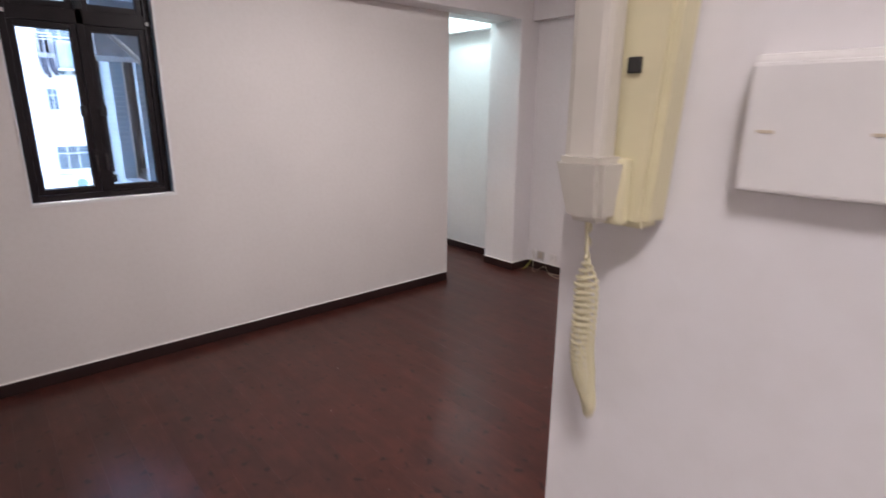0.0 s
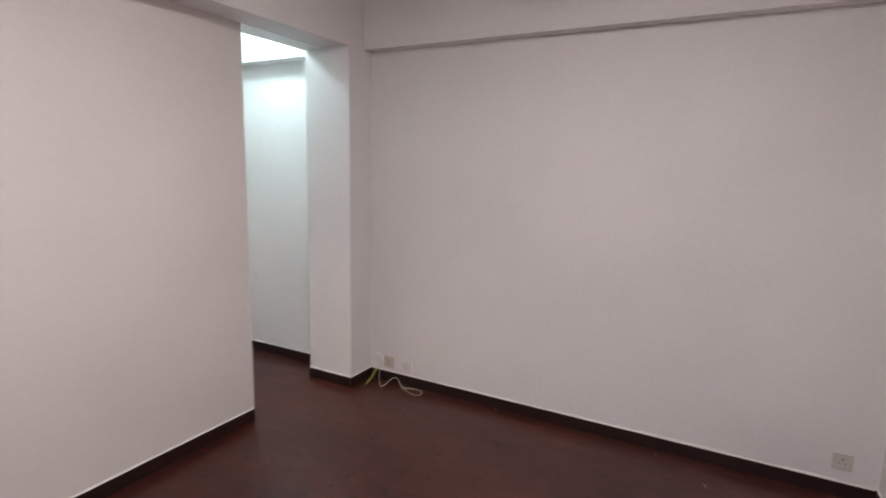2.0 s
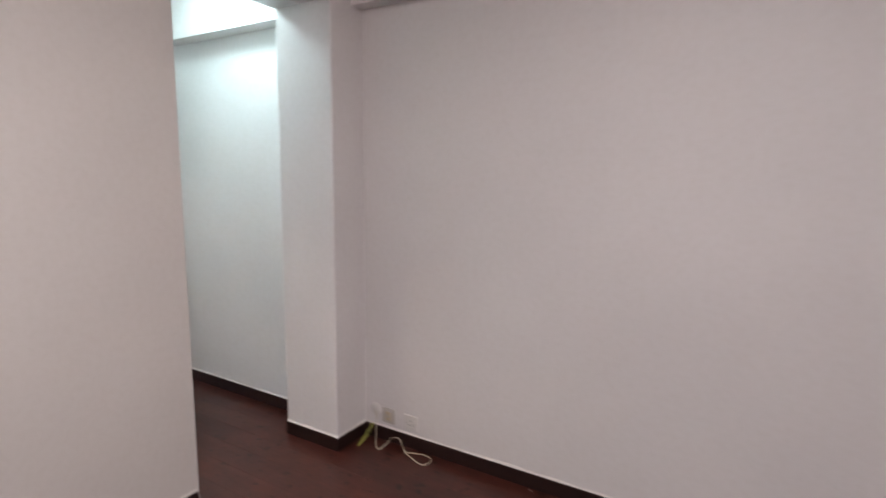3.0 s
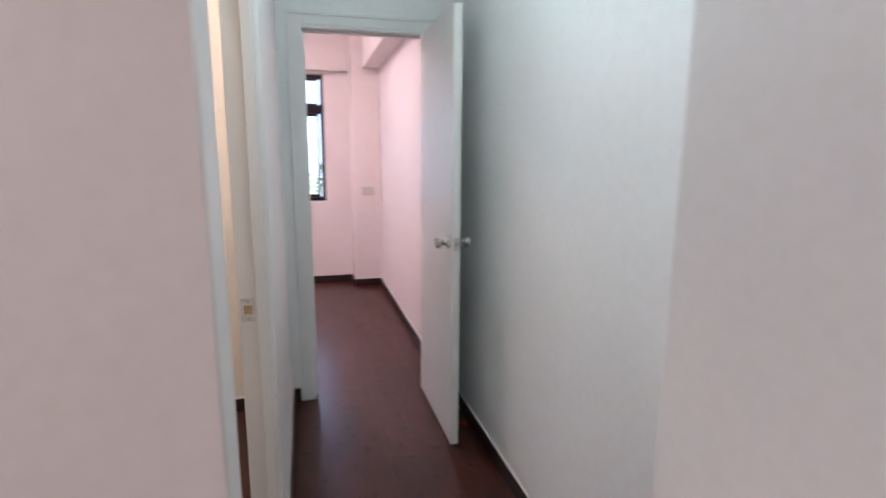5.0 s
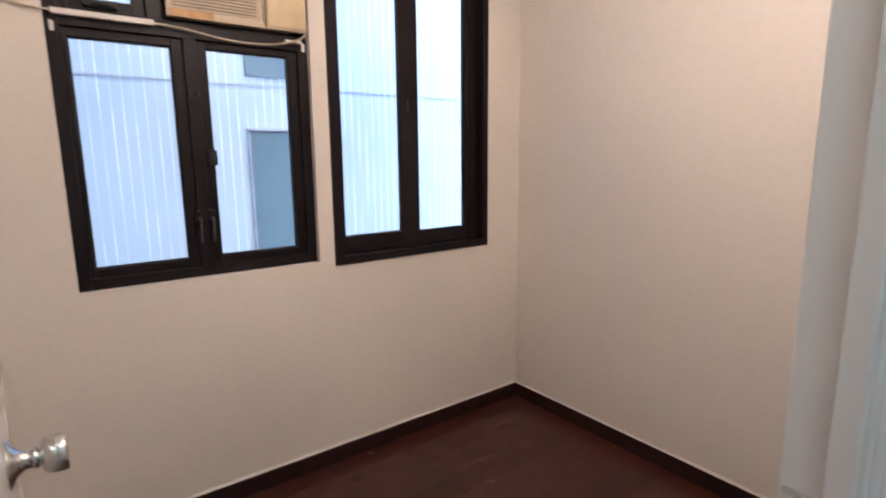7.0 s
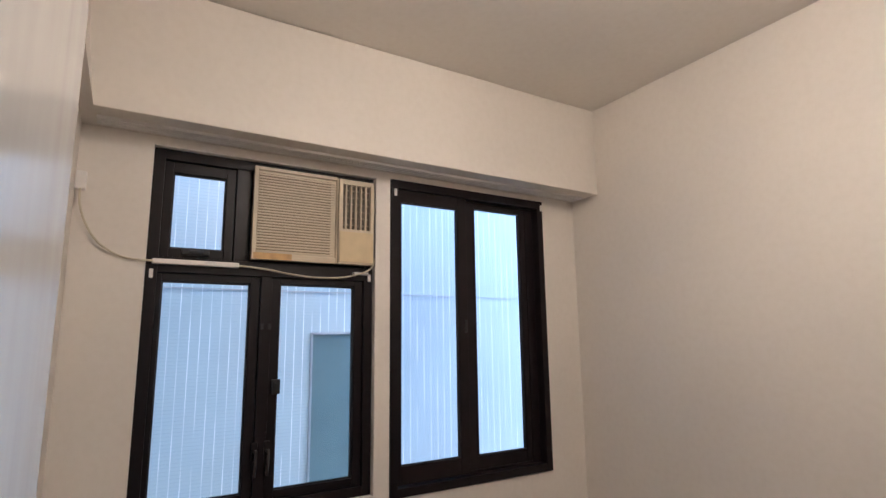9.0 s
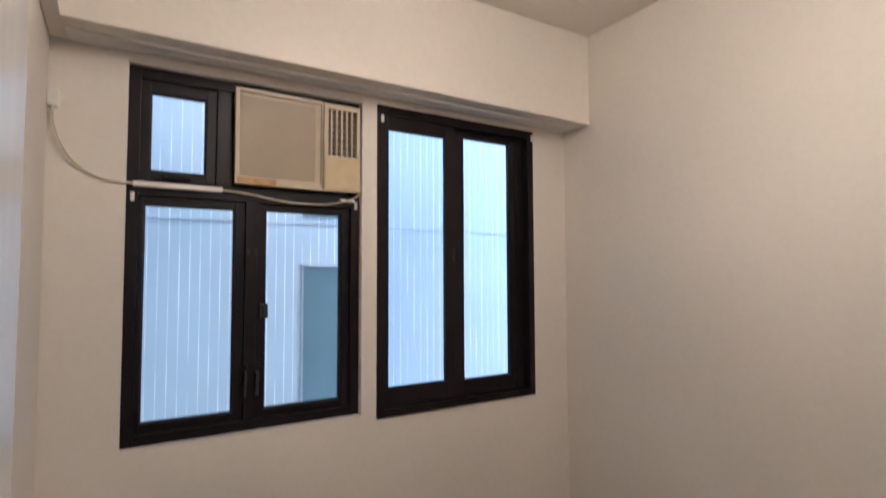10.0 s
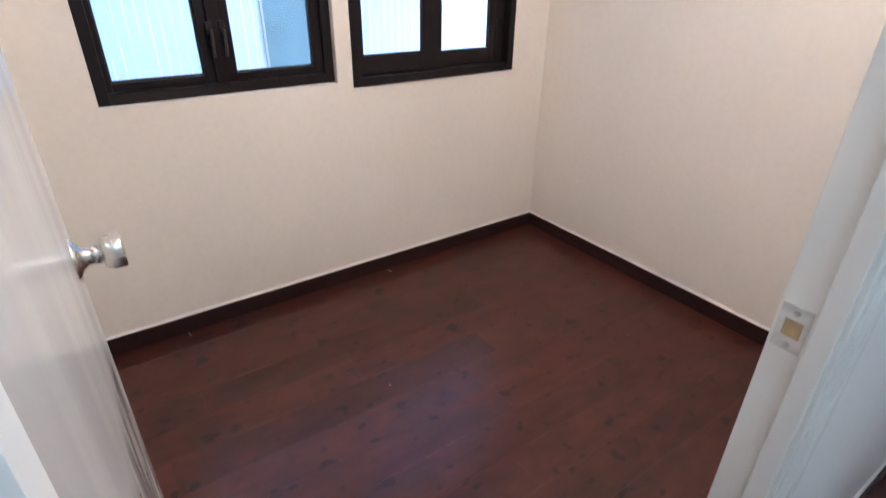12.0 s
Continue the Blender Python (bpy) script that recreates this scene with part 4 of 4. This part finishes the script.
def wall_plate(at, turn, label, name="wall_socket", category="socket", slots="uk", size=(0.086, 0.086), mat=None):
    """A moulded plate; local x along the wall, local -y into the room."""
    mat = mat or PLASTIC_WHITE
    t = thing(name, (0, 0, 0), label, category, "wall plates")
    w, h = size
    pl = part("plate", one_box(-w / 2, w / 2, -0.009, -0.0005, -h / 2, h / 2, soft=0.003), mat, t)
    if slots == "uk":
        for a, b2, c, d in ((-0.0025, 0.0025, 0.008, 0.016), (-0.016, -0.008, -0.012, -0.0075), (0.008, 0.016, -0.012, -0.0075)):
            part("pin_hole", one_box(a, b2, -0.0098, -0.0088, c, d), DARK_SLOT, pl)
        part("rocker", one_box(0.026, 0.036, -0.0115, -0.008, 0.004, 0.022, soft=0.001), mat, pl)
    elif slots == "rocker":
        for k in (-1, 1):
            part("rocker", one_box(k * w * 0.22 - w * 0.19, k * w * 0.22 + w * 0.19, -0.0125, -0.0085, -h * 0.34, h * 0.34, soft=0.002), mat, pl)
            part("marker", one_box(k * w * 0.22 - 0.006, k * w * 0.22 + 0.006, -0.0132, -0.0124, -0.002, 0.0), PLASTIC_CREAM, pl)
    elif slots == "flat":
        part("cover", one_box(-w / 2 + 0.001, w / 2 - 0.001, -0.0135, -0.0088, -h / 2 + 0.001, h / 2 - 0.0045, soft=0.002), mat, pl)
        for k in (-0.061, -0.012):
            part("marker", one_box(k - 0.004, k + 0.004, -0.0139, -0.0134, -0.004, -0.0025), PLASTIC_CREAM, pl)
    elif slots == "aerial":
        bm = bmesh.new()
        lathe(bm, [(0.009, 0), (0.009, 0.004), (0.0055, 0.0045), (0.0055, 0.001)], Matrix.Translation((0, -0.009, 0)) @ pose(0, 0, 0, 90, 0, 0), 16)
        part("aerial_outlet", bm, DULL_STEEL, pl)
        part("module", one_box(-0.018, 0.018, -0.012, -0.0085, -0.026, 0.026, soft=0.002), PLASTIC_CREAM, pl)
    for k in (-1, 1) if slots != "flat" else ():
        bm = bmesh.new()
        lathe(bm, [(0.003, 0), (0.0026, 0.0008), (0.0008, 0.0006)], Matrix.Translation((k * w * 0.35 if slots != "rocker" else k * w * 0.46, -0.009, 0)) @ pose(0, 0, 0, 90, 0, 0), 10)
        part("screw", bm, DULL_STEEL, pl)
    t.matrix_world = pose(*at, 0, 0, turn)
    return t


wall_plate((LIV_E, -0.378, 0.15), -90, "white aerial outlet plate low on the wall above a cable", slots="aerial", mat=PLASTIC_AGED)
wall_plate((LIV_E, -0.532, 0.146), -90, "white three-pin wall socket low on the wall")
wall_plate((LIV_E, -3.106, 0.187), -90, "white three-pin wall socket above the skirting board", mat=PLASTIC_AGED)
wall_plate((0.755, 4.965, 1.01), 0, "white switch plate on the pink column", "wall_switch", "switch", "rocker", (0.12, 0.08), PLASTIC_AGED)
cap = thing("cable_outlet", (LIV_E, -0.285, 0.17), "small round white blanking cover with a cable hanging out", "cable outlet")
bm = bmesh.new()
lathe(bm, [(0.036, 0), (0.036, 0.003), (0.03, 0.007), (0.004, 0.008)], Matrix.Translation((LIV_E - 0.0005, -0.285, 0.17)) @ pose(0, 0, 0, 0, -90, 0), 24)
part("cover", bm, PLASTIC_WHITE, cap, smooth=True)

loose = thing("loose_cable", (0.87, -0.45, 0.0), "loose white cable curling over the floor below the sockets", "cable")
bm = bmesh.new()
tube(bm, curve_points([(0.935, -0.29, 0.165), (0.925, -0.305, 0.12), (0.915, -0.31, 0.075), (0.885, -0.33, 0.03), (0.845, -0.365, 0.004), (0.835, -0.395, 0.004), (0.87, -0.41, 0.018), (0.905, -0.43, 0.045), (0.915, -0.47, 0.05), (0.9, -0.505, 0.02),
                       (0.875, -0.545, 0.005), (0.855, -0.59, 0.004), (0.83, -0.65, 0.004), (0.83, -0.69, 0.004), (0.865, -0.705, 0.004), (0.905, -0.68, 0.004), (0.912, -0.63, 0.004), (0.89, -0.57, 0.006), (0.872, -0.535, 0.008)], 8), 0.0026, 7)
part("cord", bm, CORD_WHITE, loose, smooth=True)
strip = thing("loose_earth_wire", (0.87, -0.25, 0.0), "short yellow-green earth wire lying against the skirting", "wire")
bm = bmesh.new()
tube(bm, curve_points([(0.928, -0.275, 0.09), (0.9, -0.268, 0.06), (0.86, -0.262, 0.025), (0.82, -0.262, 0.0045), (0.8, -0.27, 0.0045)], 6), 0.004, 7)
tube(bm, curve_points([(0.928, -0.283, 0.085), (0.895, -0.28, 0.05), (0.85, -0.274, 0.02), (0.805, -0.272, 0.0045)], 6), 0.003, 7)
part("wire", bm, CORD_GREEN, strip, smooth=True)

# ---- door phone and switch by the entrance ----
wall_plate((ENTRY_E, -3.545, 1.566), -90, "wide flat white two-gang switch plate on the entrance wall", "wall_switch", "switch", "flat", (0.146, 0.072))
ph = thing("door_phone", (ENTRY_E, -3.4, 1.62), "yellowed plastic wall door phone with handset and coiled cord", "door phone")
X = ENTRY_E
bm = bmesh.new()
v8 = box(bm, X - 0.028, X - 0.0005, -3.445, -3.378, 1.502, 1.74)
for q in v8:
    if q.co.z < 1.6 and q.co.y < -3.4:
        q.co.y += 0.014
bmesh.ops.bevel(bm, geom=bm.edges[:], offset=0.005, segments=2, affect='EDGES')
part("backplate", bm, PLASTIC_YELLOW, ph)
part("cradle", one_box(X - 0.036, X - 0.027, -3.42, -3.4, 1.504, 1.545, soft=0.003), PLASTIC_YELLOW, ph)
part("hook_switch", one_box(X - 0.031, X - 0.0275, -3.4195, -3.4115, 1.594, 1.603, soft=0.001), DARK_SLOT, ph, "dark hook switch slot")
bm = bmesh.new()
box(bm, X - 0.05, X - 0.031, -3.41, -3.384, 1.53, 1.72, soft=0.005)
v8 = box(bm, X - 0.06, X - 0.029, -3.418, -3.383, 1.506, 1.546)
for q in v8[:4]:
    q.co.x += 0.008 if q.co.x < X - 0.04 else 0.0
    q.co.y += 0.004 if q.co.y < -3.4 else -0.006
bmesh.ops.bevel(bm, geom=list({e for q in v8 for e in q.link_edges}), offset=0.004, segments=2, affect='EDGES')
box(bm, X - 0.064, X - 0.03, -3.414, -3.38, 1.7, 1.738, soft=0.006)
part("handset", bm, PLASTIC_PALE, ph, "pale handset")
bm = bmesh.new()
axis_pts = curve_points([(X - 0.04, -3.398, 1.508), (X - 0.039, -3.4, 1.48), (X - 0.038, -3.401, 1.45), (X - 0.038, -3.401, 1.42), (X - 0.037, -3.404, 1.395), (X - 0.034, -3.408, 1.375), (X - 0.028, -3.402, 1.365), (X - 0.022, -3.391, 1.39), (X - 0.018, -3.387, 1.44), (X - 0.018, -3.386, 1.506)], 80)
last = len(axis_pts) - 1
coil = []
for i, p in enumerate(axis_pts):
    d = (axis_pts[min(i + 1, last)] - axis_pts[max(i - 1, 0)]).normalized()
    s1 = d.cross(Vector((1, 0.3, 0.1))).normalized()
    s2 = d.cross(s1)
    u = i / last
    k = 0.0072 * min(1, max(0, u - 0.1) * 14) if u < 0.42 else max(0.0012, 0.0072 - 0.03 * (u - 0.42))
    a = i * 0.52
    coil.append(p + (s1 * math.cos(a) + s2 * math.sin(a)) * k)
tube(bm, coil, 0.0013, 5)
part("coiled_cord", bm, PLASTIC_YELLOW, ph, "coiled yellowed cord", smooth=True)


# ---- outside: street, opposite facades, tree ----
GROUND = -9.0
bm = bmesh.new()
vs = [bm.verts.new(p) for p in ((-600, -600, GROUND), (600, -600, GROUND), (600, 600, GROUND), (-600, 600, GROUND))]
bm.faces.new(vs)
tagged(part("ground", bm, CONCRETE), "grey concrete street far below the windows", "ground", kind="structure")


def far_window(parent, face, axis, u0, u1, z0, z1, cols, side, mat_frame, glassy, bar=0.05):
    """A framed window set 6 cm into a distant face; side is the way it faces."""
    put2 = (lambda a, b2, d0, d1, c, d: (a, b2, face + d0 * side, face + d1 * side, c, d)) if axis == "x" else (lambda a, b2, d0, d1, c, d: (face + d0 * side, face + d1 * side, a, b2, c, d))
    bm2 = bmesh.new()
    box(bm2, *put2(u0 - 0.06, u1 + 0.06, 0.0, 0.06, z0 - 0.1, z0 - 0.03))
    w = part("window", bm2, mat_frame, parent, "framed window with a sill")
    bm2 = bmesh.new()
    for a, b2, c, d in ((u0, u0 + bar, z0, z1), (u1 - bar, u1, z0, z1), (u0 + bar, u1 - bar, z0, z0 + bar), (u0 + bar, u1 - bar, z1 - bar, z1), (u0 + bar, u1 - bar, z0 + (z1 - z0) * 0.66, z0 + (z1 - z0) * 0.66 + bar * 0.8)):
        box(bm2, *put2(a, b2, 0.0, 0.03, c, d))
    for k in range(1, cols):
        u = u0 + (u1 - u0) * k / cols
        box(bm2, *put2(u - bar * 0.4, u + bar * 0.4, 0.0, 0.028, z0 + bar, z1 - bar))
    part("frame", bm2, mat_frame, w)
    for k in range(cols):
        a = u0 + (u1 - u0) * k / cols
        part("pane", one_box(*put2(a + bar * 0.4, a + (u1 - u0) / cols - bar * 0.4, 0.004, 0.012, z0 + bar * 0.5, z1 - bar * 0.5)), glassy, w)


# wall across the light well
well = thing("opposite_building", (-4.5, 1.8, GROUND), "pale mosaic-tiled light-well wall with grey windows", "building")
part("wall", one_box(-5.2, -4.2, 0.13, 13.95, GROUND, 5.6), WELL_TILE, well)
part("ledge", one_box(-4.2, -4.196, 0.13, 13.95, 1.957, 1.967), PIPE_GREY, well, "thin grey joint line")
for kz in (-1, 0, 1):
    z = kz * 2.9
    wnd = part("window", one_box(-4.2, -4.188, 1.54, 2.3, 0.3 + z, 1.62 + z, soft=0.004), FROST_DARK, well, "grey frosted window panel")
    part("frame", ring(place_x(-4.2), 1.53, 2.31, 0.29 + z, 1.63 + z, 0.018, 0.0, 0.02, soft=0), ALU_GREY, wnd)
part("window", one_box(-4.2, -4.19, 1.54, 2.3, 2.03, 2.6, soft=0.004), FROST_DARK, well, "grey frosted window panel")

# building at the end of the light well
far = thing("apartment_building", (0, 15.5, GROUND), "white tiled apartment block with framed windows and air conditioners", "building")
part("wall", one_box(-14, 9, 14, 18, GROUND, 11), FACADE_WHITE, far)
part("rib", one_box(-2.35, -1.62, 13.7, 14, GROUND, 11), FACADE_WHITE, far, "projecting pier")
FR_W = plain("grey_window_frame", (0.4, 0.42, 0.44), 0.4, vary=0.05)
PALE_GLASS = plain("pale_far_glass", (0.07, 0.1, 0.12), 0.2, vary=0.3, scale=2)
for kz in range(-3, 5):
    z = kz * 1.48
    if kz not in (1,):
        far_window(far, 14.0, "x", -1.54, -0.8, -0.1 + z, 0.56 + z, 3, -1, FR_W, PALE_GLASS, 0.03)
    else:
        far_window(far, 14.0, "x", -1.53, -1.28, 1.47, 2.04, 2, -1, FR_W, PALE_GLASS, 0.03)
    far_window(far, 14.0, "x", 0.85, 1.7, -0.5 + z, 0.5 + z, 2, -1, FR_W, PALE_GLASS, 0.05)
    far_window(far, 14.0, "x", -3.6, -2.6, -0.3 + z, 0.5 + z, 2, -1, FR_W, PALE_GLASS, 0.05)
far_window(far, 14.0, "x", -0.2, 0.26, 1.02, 1.36, 2, -1, FR_W, PALE_GLASS, 0.03)
far_window(far, 14.0, "x", -1.6, -1.22, 2.88, 3.4, 2, -1, FR_W, FAR_GLASS, 0.03)


def outdoor_unit(x, y, z, s=1.0):
    u = thing("outdoor_unit", (x, y, z), "white outdoor air-conditioning unit on a wall bracket", "air conditioner", "outdoor units")
    part("case", one_box(x - 0.2 * s, x + 0.2 * s, y - 0.22 * s, y - 0.02, z, z + 0.34 * s, soft=0.01), PLASTIC_WHITE, u)
    bm2 = bmesh.new()
    lathe(bm2, [(0.13 * s, 0), (0.13 * s, 0.01), (0.02, 0.012)], Matrix.Translation((x, y - 0.22 * s, z + 0.17 * s)) @ pose(0, 0, 0, 90, 0, 0), 20)
    part("fan_guard", bm2, FROST_DARK, u, "dark round fan guard")
    for k in (-1, 1):
        part("bracket", one_box(x + k * 0.14 * s - 0.01, x + k * 0.14 * s + 0.01, y - 0.24 * s, y, z - 0.03, z), ALU_GREY, u)


outdoor_unit(-1.1, 14.0, -0.62)
big = thing("wall_unit", (-0.98, 14.0, 2.45), "large grey boxed air-conditioning unit on dark wall brackets", "air conditioner", "outdoor units")
part("case", one_box(-1.2, -0.78, 13.62, 13.98, 2.52, 3.2, soft=0.05), plain("grey_enamel_case", (0.2, 0.22, 0.25), 0.5, vary=0.15, scale=6), big)
part("dark_side", one_box(-0.96, -0.785, 13.6, 13.62, 2.6, 3.12, soft=0.004), FROST_DARK, big, "dark louvred panel")
part("shelf", one_box(-1.22, -0.7, 13.58, 14.0, 2.47, 2.52, soft=0.004), ALU_GREY, big)
for xx in (-1.1, -0.85):
    part("bracket", one_box(xx - 0.02, xx + 0.02, 13.6, 14.0, 2.38, 2.47), FROST_DARK, big)

rack = thing("laundry_rack", (-1.36, 13.9, 2.75), "small clothes rack with dark socks hung out to dry", "laundry")
bm = bmesh.new()
tube(bm, [Vector((-1.56, 13.7, 2.78)), Vector((-1.12, 13.7, 2.78))], 0.012, 6)
tube(bm, [Vector((-1.5, 14.0, 2.78)), Vector((-1.5, 13.66, 2.78))], 0.01, 6)
tube(bm, [Vector((-1.18, 14.0, 2.78)), Vector((-1.18, 13.66, 2.78))], 0.01, 6)
part("rail", bm, ALU_GREY, rack)
for xx, hh in ((-1.52, 0.4), (-1.46, 0.48), (-1.36, 0.34), (-1.31, 0.42)):
    bm = bmesh.new()
    tube(bm, curve_points([(xx, 13.7, 2.77), (xx + 0.01, 13.7, 2.77 - hh * 0.55), (xx + 0.05, 13.69, 2.77 - hh)], 5), 0.045, 8)
    part("sock", bm, CLOTH_DARK, rack, "dark sock")

# outside face of the light-well wall: further windows, pipes and a bracket
side_b = thing("neighbour_windows", (OUT_W, 2.9, 0.9), "dark framed windows on the grey light-well wall", "windows")
for a, b2 in ((2.55, 3.2),):
    far_window(side_b, OUT_W, "y", a, b2, 0.95, 2.25, 2, -1, FRAME_DARK, FAR_GLASS, 0.05)
for kz in (-2.9, 2.9):
    for a, b2 in ((0.3, 1.1), (1.25, 2.05), (2.55, 3.2)):
        far_window(side_b, OUT_W, "y", a, b2, 0.95 + kz, 2.25 + kz, 2, -1, FRAME_DARK, FAR_GLASS, 0.05)
tagged(part("concrete_canopy", one_box(-2.5, OUT_W, 0.3, 3.35, 2.42, 2.5, soft=0.005), FACADE_GREY), "grey concrete canopy over the light-well windows", "canopy", kind="structure")
pipe = thing("drain_pipe", (-2.26, 0.5, GROUND), "grey drain pipe running up the light-well wall", "pipe")
bm = bmesh.new()
tube(bm, curve_points([(-2.245, 0.2, -6), (-2.245, 0.2, 1.0), (-2.245, 0.2, 1.62), (-2.27, 0.2, 1.74), (-2.33, 0.2, 1.82), (-2.42, 0.2, 1.92), (-2.5, 0.2, 1.99)], 6), 0.014, 10)
part("pipe", bm, PIPE_GREY, pipe, smooth=True)

# street tree
tree = thing("street_tree", (0.75, 10.2, GROUND), "leafy street tree seen below the window", "tree")
bm = bmesh.new()
rnd = random.Random(5)


def limb(a, b2, r0, r1):
    pts = [Vector(a).lerp(Vector(b2), t) + Vector((rnd.uniform(-0.1, 0.1), rnd.uniform(-0.1, 0.1), 0)) for t in (0, 0.33, 0.66, 1)]
    for i in range(3):
        ra, rb = r0 + (r1 - r0) * i / 3, r0 + (r1 - r0) * (i + 1) / 3
        m0 = (pts[i + 1] - pts[i]).to_track_quat('Z', 'Y').to_matrix().to_4x4()
        lathe(bm, [(ra, 0), (rb, (pts[i + 1] - pts[i]).length)], Matrix.Translation(pts[i]) @ m0, 8)


limb((0.75, 10.2, GROUND), (0.75, 10.1, -3.0), 0.22, 0.14)
tips = []
for k in range(11):
    a = k * 2.4
    tip = (0.75 + 1.0 * math.cos(a) * rnd.uniform(0.6, 1), 10.1 + 1.3 * math.sin(a) * rnd.uniform(0.6, 1), rnd.uniform(-1.2, 0.55))
    limb((0.75, 10.1, -3.0 + 0.1 * k), tip, 0.08, 0.02)
    tips.append(tip)
part("trunk", bm, BARK, tree)
verts, faces = [], []
for k in range(5200):
    c = Vector(rnd.choice(tips)) + Vector((rnd.gauss(0, 0.42), rnd.gauss(0, 0.4), rnd.gauss(0, 0.3)))
    e = Euler((rnd.uniform(0, 6.3), rnd.uniform(-1, 1), rnd.uniform(0, 6.3))).to_matrix()
    l, w = rnd.uniform(0.06, 0.11), rnd.uniform(0.025, 0.045)
    i = len(verts)
    verts += [c + e @ Vector(p) for p in ((-l, 0, 0), (0, -w, 0.012), (l, 0, 0), (0, w, 0.012))]
    faces.append((i, i + 1, i + 2, i + 3))
me = bpy.data.meshes.new("crown")
me.from_pydata(verts, [], faces)
me.materials.append(LEAF)
crown = new("crown", me)
crown.parent = tree
crown.matrix_parent_inverse = tree.matrix_world.inverted()
crown["kind"] = "stuff"

# slivers of dried paint and a red cap left on the floor
bm = bmesh.new()
for x, y, a, l in ((-1.94, 0.351, 10, 0.035), (-1.935, 1.317, 25, 0.03), (-1.2, 0.9, 15, 0.008), (-0.9, 1.9, 80, 0.006), (0.92, -1.25, 85, 0.02), (0.887, -2.25, 60, 0.02), (0.692, -2.513, 30, 0.035), (-1.98, -1.3, 30, 0.01), (-0.9, -1.9, 30, 0.008), (-2.1, -2.0, 50, 0.007), (-1.7, -0.9, 20, 0.006)):
    d = Vector((math.cos(radians(a)), math.sin(radians(a)), 0))
    s = Vector((-d.y, d.x, 0)) * 0.0012
    p = Vector((x, y, 0.0006))
    q = [bm.verts.new(v) for v in (p - d * l / 2 - s, p + d * l / 2 - s * 0.4, p + d * l / 2 + s * 0.4, p - d * l / 2 + s)]
    t4 = [bm.verts.new(v.co + Vector((0, 0, 0.0008))) for v in q]
    bm.faces.new(t4)
    for k in range(4):
        bm.faces.new((q[k], q[(k + 1) % 4], t4[(k + 1) % 4], t4[k]))
tagged(part("paint_slivers", bm, CAULK), "slivers of dried white paint on the dark floor", "debris", kind="stuff")
red = thing("bottle_cap", (0.872, 1.885, 0.0), "small red plastic cap on the corridor floor", "bottle cap")
bm = bmesh.new()
lathe(bm, [(0.014, 0.0004), (0.0145, 0.004), (0.0135, 0.011), (0.011, 0.0125), (0.002, 0.0128)], Matrix.Translation((0.872, 1.885, 0)), 18)
part("cap", bm, plain("red_plastic", (0.3, 0.02, 0.02), 0.4), red, smooth=True)

# ---- floor boards, all running the same way through the rooms ----
BOARD_W, BOARD_L, BOARD_T = 0.143, 1.21, 0.006
board_meshes = {}


def board_mesh(w, l):
    key = (round(w, 3), round(l, 3))
    if key not in board_meshes:
        bm2 = bmesh.new()
        g, c = 0.0, 0.0004
        x0, x1, y0, y1 = g, w - g, g, l - g
        lo = [bm2.verts.new(p) for p in ((x0, y0, -BOARD_T), (x1, y0, -BOARD_T), (x1, y1, -BOARD_T), (x0, y1, -BOARD_T))]
        mi = [bm2.verts.new(p) for p in ((x0, y0, -c), (x1, y0, -c), (x1, y1, -c), (x0, y1, -c))]
        hi = [bm2.verts.new(p) for p in ((x0 + c, y0 + c, 0), (x1 - c, y0 + c, 0), (x1 - c, y1 - c, 0), (x0 + c, y1 - c, 0))]
        bm2.faces.new(hi)
        bm2.faces.new(lo[::-1])
        for a, b2 in ((lo, mi), (mi, hi)):
            for k in range(4):
                bm2.faces.new((a[k], a[(k + 1) % 4], b2[(k + 1) % 4], b2[k]))
        bmesh.ops.recalc_face_normals(bm2, faces=bm2.faces[:])
        me2 = bpy.data.meshes.new("floor_board")
        bm2.to_mesh(me2)
        bm2.free()
        me2.materials.append(FLOOR_WOOD)
        board_meshes[key] = me2
    return board_meshes[key]


def floor(name, x0, x1, y0, y1, label):
    base = tagged(part(name, one_box(x0 - 0.0, x1 + 0.0, y0, y1, -0.12, -BOARD_T - 0.0005), SUBFLOOR), label, "floor", kind="structure")
    row = math.floor((x0 + 10) / BOARD_W)
    while -10 + row * BOARD_W < x1 - 0.002:
        a, b2 = max(x0, -10 + row * BOARD_W), min(x1, -10 + (row + 1) * BOARD_W)
        shift = (row * 0.437) % 1.0
        k = math.floor((y0 + 20) / BOARD_L - shift) - 1
        while -20 + (k + shift) * BOARD_L < y1 - 0.002:
            c, d = max(y0, -20 + (k + shift) * BOARD_L), min(y1, -20 + (k + 1 + shift) * BOARD_L)
            if d - c > 0.004 and b2 - a > 0.004:
                ob = new("floor_board", board_mesh(b2 - a, d - c))
                ob.location = (a, c, 0)
                ob.parent = base
            k += 1
        row += 1


LBL = "dark red-brown laminate floor boards with a worn sheen"
floor("floor_entrance", LIV_W, ENTRY_E, ENTRY_S, LIV_S, LBL)
floor("floor_living", LIV_W, LIV_E, LIV_S, 0.0, LBL)
floor("floor_corridor", 0.0, LIV_E, 0.0, CORR_N + 0.042, LBL)
floor("floor_bedroom", BED_W, 0.0, BED_S - 0.02, BED_N, LBL)
floor("floor_pink", PINK_W, PINK_E + 0.02, CORR_N + 0.042, PINK_N, LBL)
